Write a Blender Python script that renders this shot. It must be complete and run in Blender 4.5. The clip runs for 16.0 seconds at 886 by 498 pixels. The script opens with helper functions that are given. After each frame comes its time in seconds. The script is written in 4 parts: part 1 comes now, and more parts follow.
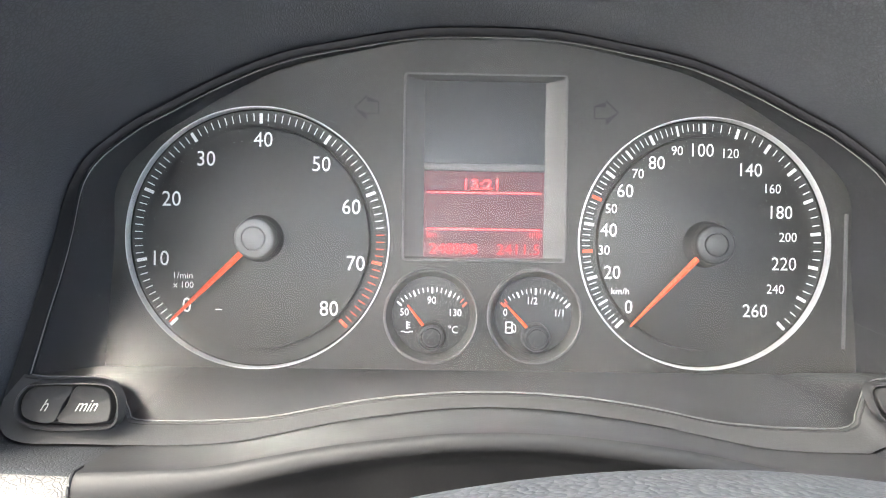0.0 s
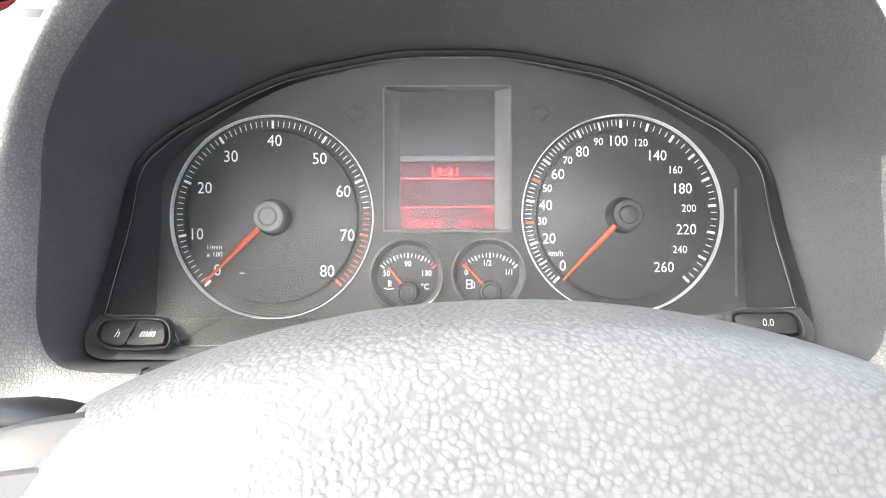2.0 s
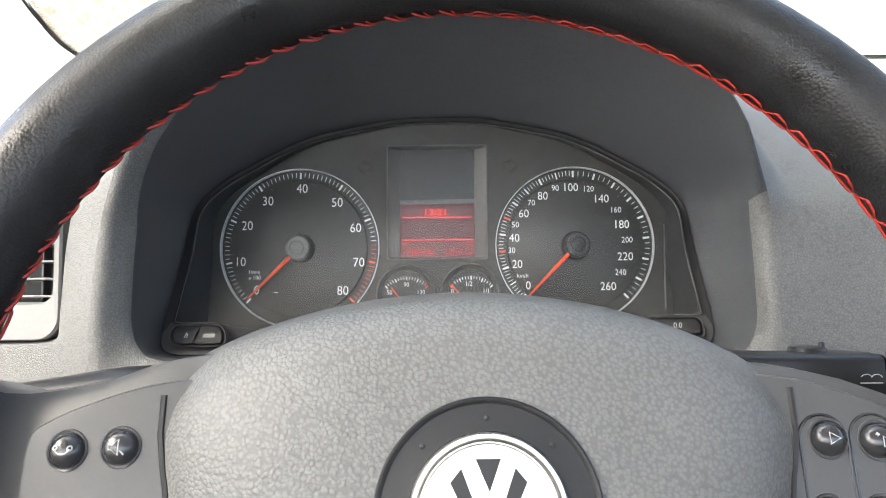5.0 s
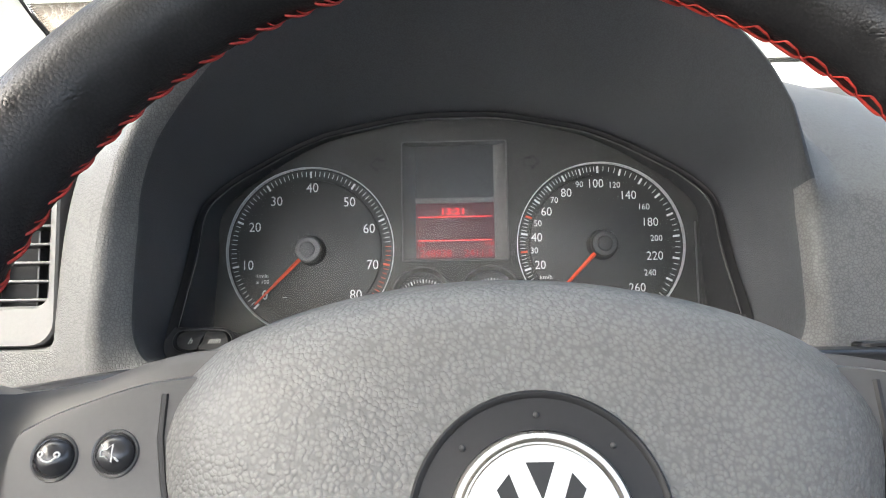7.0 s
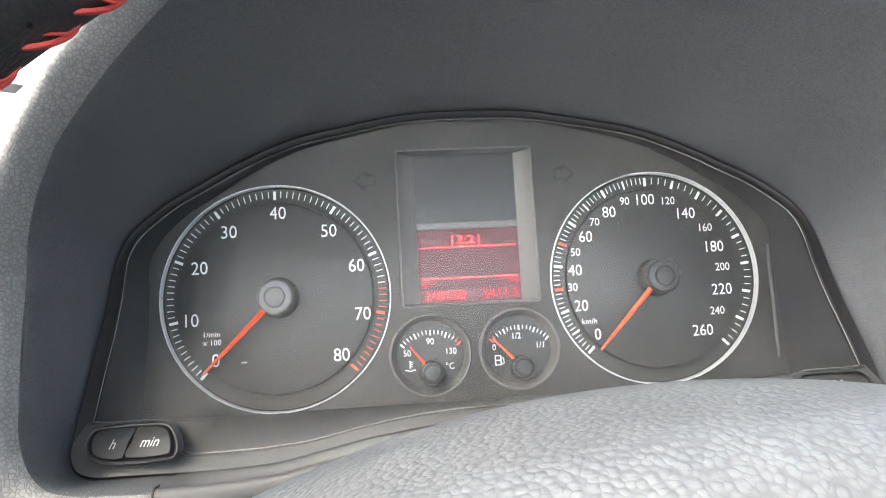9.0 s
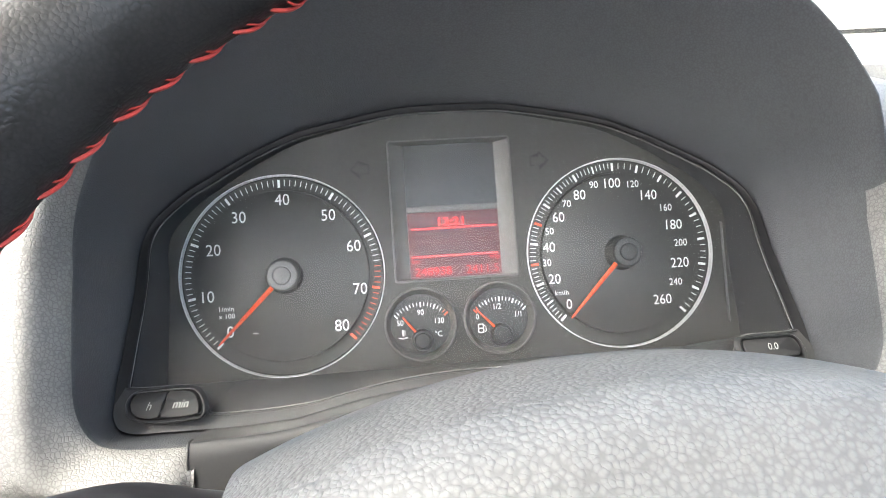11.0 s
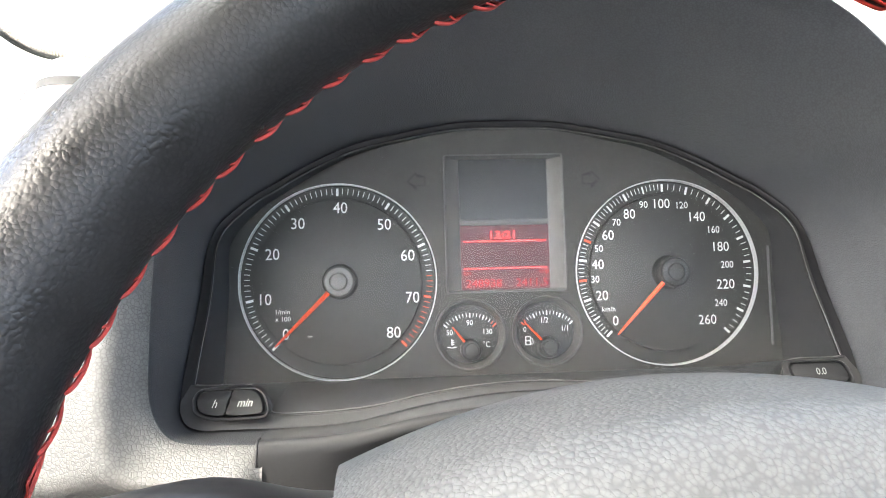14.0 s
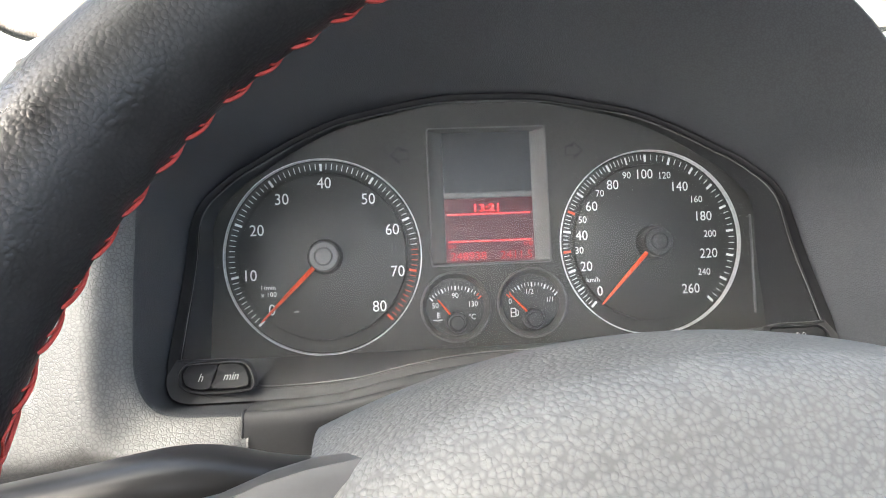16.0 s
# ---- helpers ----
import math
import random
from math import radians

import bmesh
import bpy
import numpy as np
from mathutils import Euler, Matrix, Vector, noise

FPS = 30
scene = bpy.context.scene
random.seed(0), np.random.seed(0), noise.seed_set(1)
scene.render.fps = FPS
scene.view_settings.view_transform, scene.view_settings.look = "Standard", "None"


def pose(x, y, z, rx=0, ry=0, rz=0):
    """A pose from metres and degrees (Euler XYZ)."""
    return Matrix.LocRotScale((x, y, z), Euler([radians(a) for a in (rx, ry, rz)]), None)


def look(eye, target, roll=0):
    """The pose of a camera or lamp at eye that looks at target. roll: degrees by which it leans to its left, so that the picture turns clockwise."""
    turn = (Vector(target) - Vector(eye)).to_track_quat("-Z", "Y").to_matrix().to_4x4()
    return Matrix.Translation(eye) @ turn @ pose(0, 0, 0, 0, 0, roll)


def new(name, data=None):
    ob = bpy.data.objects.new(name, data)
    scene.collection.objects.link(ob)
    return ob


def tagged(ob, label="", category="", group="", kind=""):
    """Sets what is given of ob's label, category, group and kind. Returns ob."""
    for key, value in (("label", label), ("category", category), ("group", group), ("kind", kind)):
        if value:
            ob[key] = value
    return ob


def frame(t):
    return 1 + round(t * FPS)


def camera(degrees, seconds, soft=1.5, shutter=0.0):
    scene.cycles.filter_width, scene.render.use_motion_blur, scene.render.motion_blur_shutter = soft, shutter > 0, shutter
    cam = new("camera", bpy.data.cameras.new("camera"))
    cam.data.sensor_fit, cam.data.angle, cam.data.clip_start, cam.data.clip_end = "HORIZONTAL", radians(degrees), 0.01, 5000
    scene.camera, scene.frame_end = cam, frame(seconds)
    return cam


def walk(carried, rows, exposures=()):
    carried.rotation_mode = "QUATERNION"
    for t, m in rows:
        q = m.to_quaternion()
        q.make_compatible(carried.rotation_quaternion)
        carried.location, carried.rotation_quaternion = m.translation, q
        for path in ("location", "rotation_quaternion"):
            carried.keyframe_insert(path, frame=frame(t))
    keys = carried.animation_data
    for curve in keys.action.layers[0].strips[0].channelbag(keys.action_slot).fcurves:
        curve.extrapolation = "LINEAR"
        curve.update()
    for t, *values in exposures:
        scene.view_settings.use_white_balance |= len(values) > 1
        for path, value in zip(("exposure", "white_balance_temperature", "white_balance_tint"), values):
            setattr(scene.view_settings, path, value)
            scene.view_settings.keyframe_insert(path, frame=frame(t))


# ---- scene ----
from math import cos, hypot, pi, sin

# the car's frame: the instrument faces stand upright in it, and lean back in the world
CAR = Matrix.Translation((0, 0, 0.95)) @ pose(0, 0, 0, -13) @ Matrix.Translation((0, 0, -0.95))

cam = camera(66.25, 16.0, soft=1.0)
PATH = [
    (0, (-0.0240, -0.2938, 0.9516), (-0.0099, 0.7060, 0.9360), 0.91),
    (0.5, (-0.0214, -0.2922, 0.9556), (-0.0269, 0.7077, 0.9390), 1.17),
    (1, (-0.0235, -0.2933, 0.9538), (-0.0230, 0.7067, 0.9455), 1.08),
    (1.5, (-0.0180, -0.3001, 0.9506), (-0.0227, 0.6997, 0.9317), 0.28),
    (2, (0.0020, -0.3746, 0.9306), (-0.0158, 0.6252, 0.9356), -0.19),
    (2.5, (-0.0033, -0.4141, 0.9339), (-0.0597, 0.5833, 0.9786), -0.37),
    (3, (-0.0133, -0.3992, 0.9437), (-0.0215, 0.5986, 1.0084), -0.56),
    (3.5, (-0.0122, -0.3982, 0.9433), (-0.0715, 0.5992, 0.9836), -0.06),
    (4, (0.0021, -0.4118, 0.9336), (-0.0642, 0.5848, 0.9839), -0.85),
    (4.2, (0.0174, -0.4287, 0.9348), (-0.0237, 0.5695, 0.9791), -1.12),
    (6.3, (0.0130, -0.4952, 0.9037), (-0.0157, 0.5002, 0.9948), 0.00),
    (6.5, (0.0132, -0.4860, 0.9040), (-0.0137, 0.5095, 0.9949), -0.79),
    (7, (0.0056, -0.4495, 0.9101), (-0.0299, 0.5460, 0.9981), -0.91),
    (7.5, (0.0001, -0.3924, 0.9198), (-0.0120, 0.6008, 1.0351), -0.87),
    (8, (-0.0183, -0.3374, 0.9432), (-0.0031, 0.6588, 1.0299), -2.45),
    (8.2, (-0.0310, -0.3274, 0.9306), (0.0222, 0.6649, 1.0419), -2.27),
    (10.3, (-0.0454, -0.3787, 0.9430), (0.0372, 0.6158, 1.0073), -3.46),
    (10.5, (-0.0404, -0.3792, 0.9437), (0.0383, 0.6162, 0.9973), -3.62),
    (11, (-0.0416, -0.3848, 0.9405), (0.0418, 0.6105, 0.9896), -3.94),
    (11.5, (-0.0547, -0.3921, 0.9293), (0.0287, 0.6024, 0.9922), -2.04),
    (12, (-0.0610, -0.3873, 0.9421), (0.0111, 0.6085, 0.9991), -2.25),
    (12.5, (-0.0634, -0.3859, 0.9391), (0.0133, 0.6095, 0.9972), -1.86),
    (13, (-0.0648, -0.3898, 0.9406), (0.0244, 0.6044, 0.9993), -2.11),
    (13.5, (-0.0681, -0.3916, 0.9449), (0.0086, 0.6039, 0.9998), -1.16),
    (14, (-0.0651, -0.3929, 0.9444), (0.0009, 0.6032, 1.0035), -1.62),
    (14.5, (-0.0668, -0.3923, 0.9410), (0.0033, 0.6036, 0.9981), -1.70),
    (15, (-0.0653, -0.3938, 0.9425), (-0.0042, 0.6035, 0.9831), -1.40),
    (15.5, (-0.0642, -0.3943, 0.9398), (0.0042, 0.6028, 0.9756), -1.55),
    (16, (-0.0604, -0.3942, 0.9383), (0.0148, 0.6024, 0.9727), -2.58),
]
EXPOSURES = [(t, stops + 0.68, 6600, 2 + max(0.0, min(1.0, (2.5 - t) / 0.5))) for t, stops in ((0.0, 4.08), (1.5, 4.08), (2.0, 4.05), (2.5, 3.45), (3.0, 3.55), (4.2, 3.35), (6.3, 2.58), (6.5, 2.6), (7.0, 2.8), (7.5, 3.2), (8.0, 3.85), (8.2, 3.9), (10.3, 3.8), (11.0, 3.75), (11.5, 3.66), (12.5, 3.8), (14.0, 3.66), (15.0, 3.42), (16.0, 3.3))]
walk(cam, [(t, CAR @ look(eye, target, roll)) for t, eye, target, roll in PATH], EXPOSURES)

# ---- light ----
world = bpy.data.worlds.new("sky")
scene.world = world
world.use_nodes = True
sky = world.node_tree.nodes.new("ShaderNodeTexSky")
sky.sky_type, sky.sun_disc = "NISHITA", False
sky.sun_elevation, sky.sun_rotation = radians(52), radians(223)
sky.air_density, sky.dust_density, sky.ozone_density = 0.6, 6.0, 0.5
world.node_tree.links.new(sky.outputs[0], world.node_tree.nodes["Background"].inputs[0])
world.node_tree.nodes["Background"].inputs[1].default_value = 0.15
sun = new("sun", bpy.data.lights.new("sun", "SUN"))
sun.data.energy, sun.data.angle, sun.data.color = 0.5, radians(25), (1.0, 0.985, 0.965)
sun.matrix_world = look((-0.72, -0.76, 1.35), (0, 0, 0))

# ---- materials ----
def nodes_of(name):
    m = bpy.data.materials.new(name)
    m.use_nodes = True
    nt = m.node_tree
    return m, nt, nt.nodes["Principled BSDF"]


def node(nt, kind, **values):
    n = nt.nodes.new(kind)
    for key, value in values.items():
        n.inputs[key].default_value = value
    return n


def surface(name, colour, rough=0.5, metal=0.0, spec=0.5, vary=0.25, vary_scale=30.0, grain=0.0, grain_scale=400.0, pebble=False, wear=0.0, coat=0.0, gloss_vary=0.03, groove=(0.84, 0.2), cells=False, groove_shade=0.8):
    """A moulded or painted surface: uneven colour at two scales, uneven gloss, and a fine relief (pebble: leather grain, rounded, or flat-topped cells; groove: the marks of groove and crown)."""
    m, nt, p = nodes_of(name)
    link = nt.links.new
    co = node(nt, "ShaderNodeTexCoord")
    big = node(nt, "ShaderNodeTexNoise", Scale=vary_scale, Detail=3.0, Roughness=0.5)
    fine = node(nt, "ShaderNodeTexNoise", Scale=vary_scale * 17, Detail=3.0, Roughness=0.6)
    for n in (big, fine):
        link(co.outputs["Object"], n.inputs["Vector"])
    both = nt.nodes.new("ShaderNodeMath")
    both.operation = "ADD"
    link(big.outputs["Fac"], both.inputs[0])
    link(fine.outputs["Fac"], both.inputs[1])
    ramp = node(nt, "ShaderNodeMapRange")
    ramp.inputs["From Min"].default_value, ramp.inputs["From Max"].default_value = 0.6, 1.4
    ramp.inputs["To Min"].default_value, ramp.inputs["To Max"].default_value = 1 - vary, 1 + vary
    link(both.outputs[0], ramp.inputs["Value"])
    mul = nt.nodes.new("ShaderNodeVectorMath")
    mul.operation = "SCALE"
    mul.inputs[0].default_value = colour
    link(ramp.outputs["Result"], mul.inputs["Scale"])
    link(mul.outputs[0], p.inputs["Base Color"])
    rr = node(nt, "ShaderNodeMapRange")
    rr.inputs["From Min"].default_value, rr.inputs["From Max"].default_value = 0.3, 0.7
    rr.inputs["To Min"].default_value, rr.inputs["To Max"].default_value = max(rough - gloss_vary - wear, 0.03), min(rough + gloss_vary + wear, 1)
    link(big.outputs["Fac"], rr.inputs["Value"])
    link(rr.outputs["Result"], p.inputs["Roughness"])
    p.inputs["Metallic"].default_value = metal
    p.inputs["Specular IOR Level"].default_value = spec
    p.inputs["Coat Weight"].default_value = coat
    if grain:
        bump = node(nt, "ShaderNodeBump", Strength=1.0, Distance=grain)
        if pebble:
            warp = node(nt, "ShaderNodeTexNoise", Scale=grain_scale * 0.35, Detail=2.0)
            link(co.outputs["Object"], warp.inputs["Vector"])
            mix = nt.nodes.new("ShaderNodeVectorMath")
            mix.operation = "MULTIPLY_ADD"
            mix.inputs[1].default_value = (0.9 / grain_scale,) * 3
            link(warp.outputs["Color"], mix.inputs[0])
            link(co.outputs["Object"], mix.inputs[2])
            cell = node(nt, "ShaderNodeTexVoronoi", Scale=grain_scale)
            cell.feature = "DISTANCE_TO_EDGE" if cells else "SMOOTH_F1"
            if not cells:
                cell.inputs["Smoothness"].default_value = 0.15
            link(mix.outputs[0], cell.inputs["Vector"])
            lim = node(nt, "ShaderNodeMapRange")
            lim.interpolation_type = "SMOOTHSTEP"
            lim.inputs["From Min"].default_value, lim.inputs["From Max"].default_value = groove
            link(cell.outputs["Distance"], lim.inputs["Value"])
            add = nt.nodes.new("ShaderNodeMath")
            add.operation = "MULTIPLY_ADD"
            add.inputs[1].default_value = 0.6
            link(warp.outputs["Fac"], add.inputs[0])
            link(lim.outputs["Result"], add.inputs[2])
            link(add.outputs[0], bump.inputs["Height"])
            # the shade of the grain's grooves is painted into the colour
            shade_range = node(nt, "ShaderNodeMapRange")
            shade_range.inputs["To Min"].default_value, shade_range.inputs["To Max"].default_value = groove_shade, 1.05
            link(lim.outputs["Result"], shade_range.inputs["Value"])
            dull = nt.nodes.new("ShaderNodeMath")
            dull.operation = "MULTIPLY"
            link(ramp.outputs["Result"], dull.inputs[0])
            link(shade_range.outputs["Result"], dull.inputs[1])
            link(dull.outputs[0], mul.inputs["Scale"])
        else:
            g = node(nt, "ShaderNodeTexNoise", Scale=grain_scale, Detail=2.0)
            link(co.outputs["Object"], g.inputs["Vector"])
            link(g.outputs["Fac"], bump.inputs["Height"])
        link(bump.outputs["Normal"], p.inputs["Normal"])
    return m


def glow(name, colour, strength):
    m, nt, p = nodes_of(name)
    p.inputs["Base Color"].default_value = (*[c * 0.02 for c in colour], 1)
    p.inputs["Roughness"].default_value = 0.4
    p.inputs["Emission Color"].default_value = (*colour, 1)
    p.inputs["Emission Strength"].default_value = strength
    return m


def clear(name, tint, gloss, rough):
    """A thin clear pane: it lets light through and mirrors at its surface, with fine scratches and haze."""
    m, nt, p = nodes_of(name)
    nt.nodes.remove(p)
    link = nt.links.new
    out = nt.nodes["Material Output"]
    see = node(nt, "ShaderNodeBsdfTransparent", Color=(*tint, 1))
    shine = node(nt, "ShaderNodeBsdfGlossy", Color=(1, 1, 1, 1), Roughness=rough)
    co = node(nt, "ShaderNodeTexCoord")
    haze = node(nt, "ShaderNodeTexNoise", Scale=25.0, Detail=6.0, Roughness=0.7)
    link(co.outputs["Object"], haze.inputs["Vector"])
    rr = node(nt, "ShaderNodeMapRange")
    rr.inputs["To Min"].default_value, rr.inputs["To Max"].default_value = rough * 0.5, rough * 1.8
    link(haze.outputs["Fac"], rr.inputs["Value"])
    link(rr.outputs["Result"], shine.inputs["Roughness"])
    fr = node(nt, "ShaderNodeFresnel", IOR=gloss)
    mix = nt.nodes.new("ShaderNodeMixShader")
    link(fr.outputs[0], mix.inputs[0])
    link(see.outputs[0], mix.inputs[1])
    link(shine.outputs[0], mix.inputs[2])
    link(mix.outputs[0], out.inputs["Surface"])
    return m


DASH = surface("grained_dash_plastic", (0.086, 0.085, 0.083), 0.5, vary=0.12, grain=0.0001, grain_scale=580, pebble=True, cells=True, groove=(0.0, 0.2), groove_shade=0.66)
# the dash's plastic, finer grained and darkened: the hood's shade is in its colour
HOODM = surface("shaded_hood_plastic", (0.0262, 0.0283, 0.0325), 0.55, vary=0.15, grain=0.00006, grain_scale=680, pebble=True, cells=True, groove=(0.0, 0.22), groove_shade=0.7)
PAD = surface("airbag_cover_vinyl", (0.098, 0.097, 0.094), 0.5, vary=0.12, grain=0.00017, grain_scale=720, pebble=True, groove_shade=0.74)
LEATHER = surface("worn_black_leather", (0.016, 0.0155, 0.016), 0.4, spec=0.28, vary=0.3, vary_scale=60, grain=0.00007, grain_scale=900, pebble=True, groove_shade=0.8, wear=0.12)
SATIN = surface("satin_black_plastic", (0.048, 0.049, 0.05), 0.32, spec=0.7, vary=0.15, vary_scale=45, grain=0.00003, grain_scale=900)
GLOSSY = surface("smooth_black_plastic", (0.022, 0.022, 0.024), 0.22, vary=0.15, vary_scale=40)
COVERM = surface("grey_satin_cover", (0.022, 0.022, 0.023), 0.46, spec=0.3, vary=0.12, vary_scale=40, grain=0.00003, grain_scale=900)
KEYM = surface("matt_dark_key", (0.018, 0.018, 0.019), 0.55, spec=0.22, vary=0.12, vary_scale=60, grain=0.00003, grain_scale=1500)
TRAYM = surface("dark_tray_plastic", (0.036, 0.037, 0.04), 0.45, spec=0.35, vary=0.12)
SCRATCH = surface("fine_pale_scratch", (0.16, 0.16, 0.16), 0.5, vary=0.2)
BEZEL = surface("dark_badge_bezel", (0.017, 0.017, 0.018), 0.46, spec=0.25, vary=0.12)
TRIM = surface("matt_grey_trim", (0.034, 0.034, 0.035), 0.6, spec=0.22, vary=0.12, grain=0.00004, grain_scale=1200)
FACE = surface("matt_gauge_panel", (0.0315, 0.0305, 0.028), 0.6, vary=0.1, vary_scale=20, grain=0.00002, grain_scale=1500)
DIAL = surface("printed_dial_face", (0.027, 0.0267, 0.025), 0.5, vary=0.12, vary_scale=18)
CHROME = surface("brushed_silver_ring", (0.72, 0.73, 0.73), 0.38, metal=0.3, vary=0.06)
SILVER = surface("satin_silver_emblem", (0.4, 0.385, 0.35), 0.3, metal=0.9, vary=0.08, vary_scale=60)
WHITE = surface("white_print", (0.74, 0.75, 0.74), 0.5, vary=0.05)
PRINT = surface("grey_white_symbol_print", (0.36, 0.36, 0.35), 0.5, vary=0.05)
RED = surface("orange_red_print", (0.75, 0.1, 0.04), 0.5, vary=0.06)
NEEDLE = surface("orange_red_needle", (0.85, 0.1, 0.035), 0.35, vary=0.05)
THREAD = surface("red_thread", (0.36, 0.027, 0.018), 0.6, vary=0.6, vary_scale=200, grain=0.0002, grain_scale=2200)
# lighter grey that paints in the light on the rev counter's cap
HUBLIGHT = surface("lit_hub_plastic", (0.13, 0.13, 0.13), 0.4, vary=0.1)
HUBM = surface("dark_hub_plastic", (0.03, 0.031, 0.032), 0.42, vary=0.1)
RINGM = surface("grey_gauge_ring", (0.085, 0.084, 0.082), 0.4, vary=0.1)
LEVERM = surface("black_lever_plastic", (0.014, 0.014, 0.015), 0.3, spec=0.2, vary=0.05, vary_scale=45, gloss_vary=0.01)
SPOKEM = surface("satin_black_spoke", (0.056, 0.056, 0.057), 0.34, spec=0.2, vary=0.06, vary_scale=35, gloss_vary=0.01)
INK = surface("black_gap", (0.006, 0.006, 0.007), 0.6, vary=0.1)
SCREEN = surface("blank_dark_screen", (0.02, 0.021, 0.022), 0.4, vary=0.1)
INK_EDGE = surface("smooth_black_edge", (0.007, 0.007, 0.008), 0.4, spec=0.15, vary=0.1)
PALE = surface("pale_pillar_fabric", (0.72, 0.72, 0.69), 0.85, vary=0.08, grain=0.0003, grain_scale=900)
VENTM = surface("pale_grey_vent_plastic", (0.1, 0.099, 0.097), 0.5, vary=0.1, grain=0.00003, grain_scale=1200)
LCD = glow("lit_red_display", (1.0, 0.012, 0.025), 0.0032)
LCDTEXT = glow("bright_red_segments", (1.0, 0.03, 0.03), 0.3)
LCDDIM = glow("faint_red_segments", (1.0, 0.025, 0.03), 0.1)
LENS = clear("clear_cluster_lens", (0.96, 0.965, 0.97), 1.32, 0.2)
PANE = clear("window_glass", (0.93, 0.96, 0.95), 1.3, 0.03)
def rubble(name):
    """Rough brown stones with pale mortar between them."""
    m, nt, p = nodes_of(name)
    link = nt.links.new
    co = node(nt, "ShaderNodeTexCoord")
    warp = node(nt, "ShaderNodeTexNoise", Scale=7.0, Detail=8.0, Roughness=0.65)
    link(co.outputs["Object"], warp.inputs["Vector"])
    mix = nt.nodes.new("ShaderNodeVectorMath")
    mix.operation = "MULTIPLY_ADD"
    mix.inputs[1].default_value = (0.4, 0.4, 0.4)
    link(warp.outputs["Color"], mix.inputs[0])
    link(co.outputs["Object"], mix.inputs[2])
    cell = node(nt, "ShaderNodeTexVoronoi", Scale=7.0)
    cell.feature = "DISTANCE_TO_EDGE"
    link(mix.outputs[0], cell.inputs["Vector"])
    ramp = nt.nodes.new("ShaderNodeValToRGB")
    ramp.color_ramp.elements[0].position, ramp.color_ramp.elements[0].color = 0.015, (0.27, 0.24, 0.22, 1)
    ramp.color_ramp.elements[1].position, ramp.color_ramp.elements[1].color = 0.06, (0.15, 0.12, 0.1, 1)
    link(cell.outputs["Distance"], ramp.inputs[0])
    tint = node(nt, "ShaderNodeMapRange")
    tint.inputs["From Min"].default_value, tint.inputs["From Max"].default_value = 0.3, 0.7
    tint.inputs["To Min"].default_value, tint.inputs["To Max"].default_value = 0.6, 1.5
    link(warp.outputs["Fac"], tint.inputs["Value"])
    mul = nt.nodes.new("ShaderNodeVectorMath")
    mul.operation = "SCALE"
    link(ramp.outputs[0], mul.inputs[0])
    link(tint.outputs[0], mul.inputs["Scale"])
    link(mul.outputs[0], p.inputs["Base Color"])
    p.inputs["Roughness"].default_value = 0.9
    bump = node(nt, "ShaderNodeBump", Strength=1.0, Distance=0.03)
    link(cell.outputs["Distance"], bump.inputs["Height"])
    link(bump.outputs["Normal"], p.inputs["Normal"])
    return m


STONE = rubble("brown_rubble_stone")
RENDER = surface("pale_wall_render", (0.42, 0.4, 0.37), 0.9, vary=0.15, vary_scale=2)
GREYDOOR = surface("grey_painted_panel", (0.2, 0.19, 0.18), 0.6, vary=0.1, vary_scale=2)
PAINT = surface("white_painted_wood", (0.8, 0.8, 0.78), 0.6, vary=0.05, vary_scale=3)
PAVING = surface("pale_paving", (0.22, 0.21, 0.2), 0.9, vary=0.3, vary_scale=0.8, grain=0.01, grain_scale=12)

# ---- shapes ----
BASE = {}


def thing(name, base, label, category, group="", kind="", frame_m=CAR):
    """An empty at the thing's base. Its parts are given in the frame frame_m."""
    ob = new(name)
    ob.empty_display_size = 0.02
    ob.matrix_world = frame_m @ Matrix.Translation(base)
    BASE[ob.name] = Vector(base)
    return tagged(ob, label, category, group, kind)


def part(name, bm, material, parent, label="", flat=False):
    """Links a bmesh as one mesh under a thing or under a part."""
    me = bpy.data.meshes.new(name)
    base = BASE[parent.name]
    bmesh.ops.translate(bm, verts=bm.verts, vec=-base)
    bmesh.ops.recalc_face_normals(bm, faces=bm.faces)
    for f in bm.faces:
        f.smooth = not flat
    bm.to_mesh(me)
    bm.free()
    me.materials.append(material)
    ob = new(name, me)
    ob.parent = parent
    BASE[ob.name] = base
    if not flat:
        me.set_sharp_from_angle(angle=radians(40))
    return tagged(ob, label)


def loft(rows, ring=True, cap=False, closed=False):
    """A skin over rows of points; ring: each row is a loop; closed: the last row joins the first."""
    bm = bmesh.new()
    vs = [[bm.verts.new(p) for p in row] for row in rows]
    n = len(rows[0])
    for a, b in list(zip(vs, vs[1:])) + ([(vs[-1], vs[0])] if closed else []):
        for i in range(n if ring else n - 1):
            j = (i + 1) % n
            try:
                bm.faces.new((a[i], a[j], b[j], b[i]))
            except ValueError:
                pass
    if cap:
        for row in (vs[0], vs[-1]):
            bm.faces.new(row)
    return bm


def joined(*parts):
    bm = parts[0]
    for other in parts[1:]:
        me = bpy.data.meshes.new("tmp")
        other.to_mesh(me)
        other.free()
        bm.from_mesh(me)
        bpy.data.meshes.remove(me)
    return bm


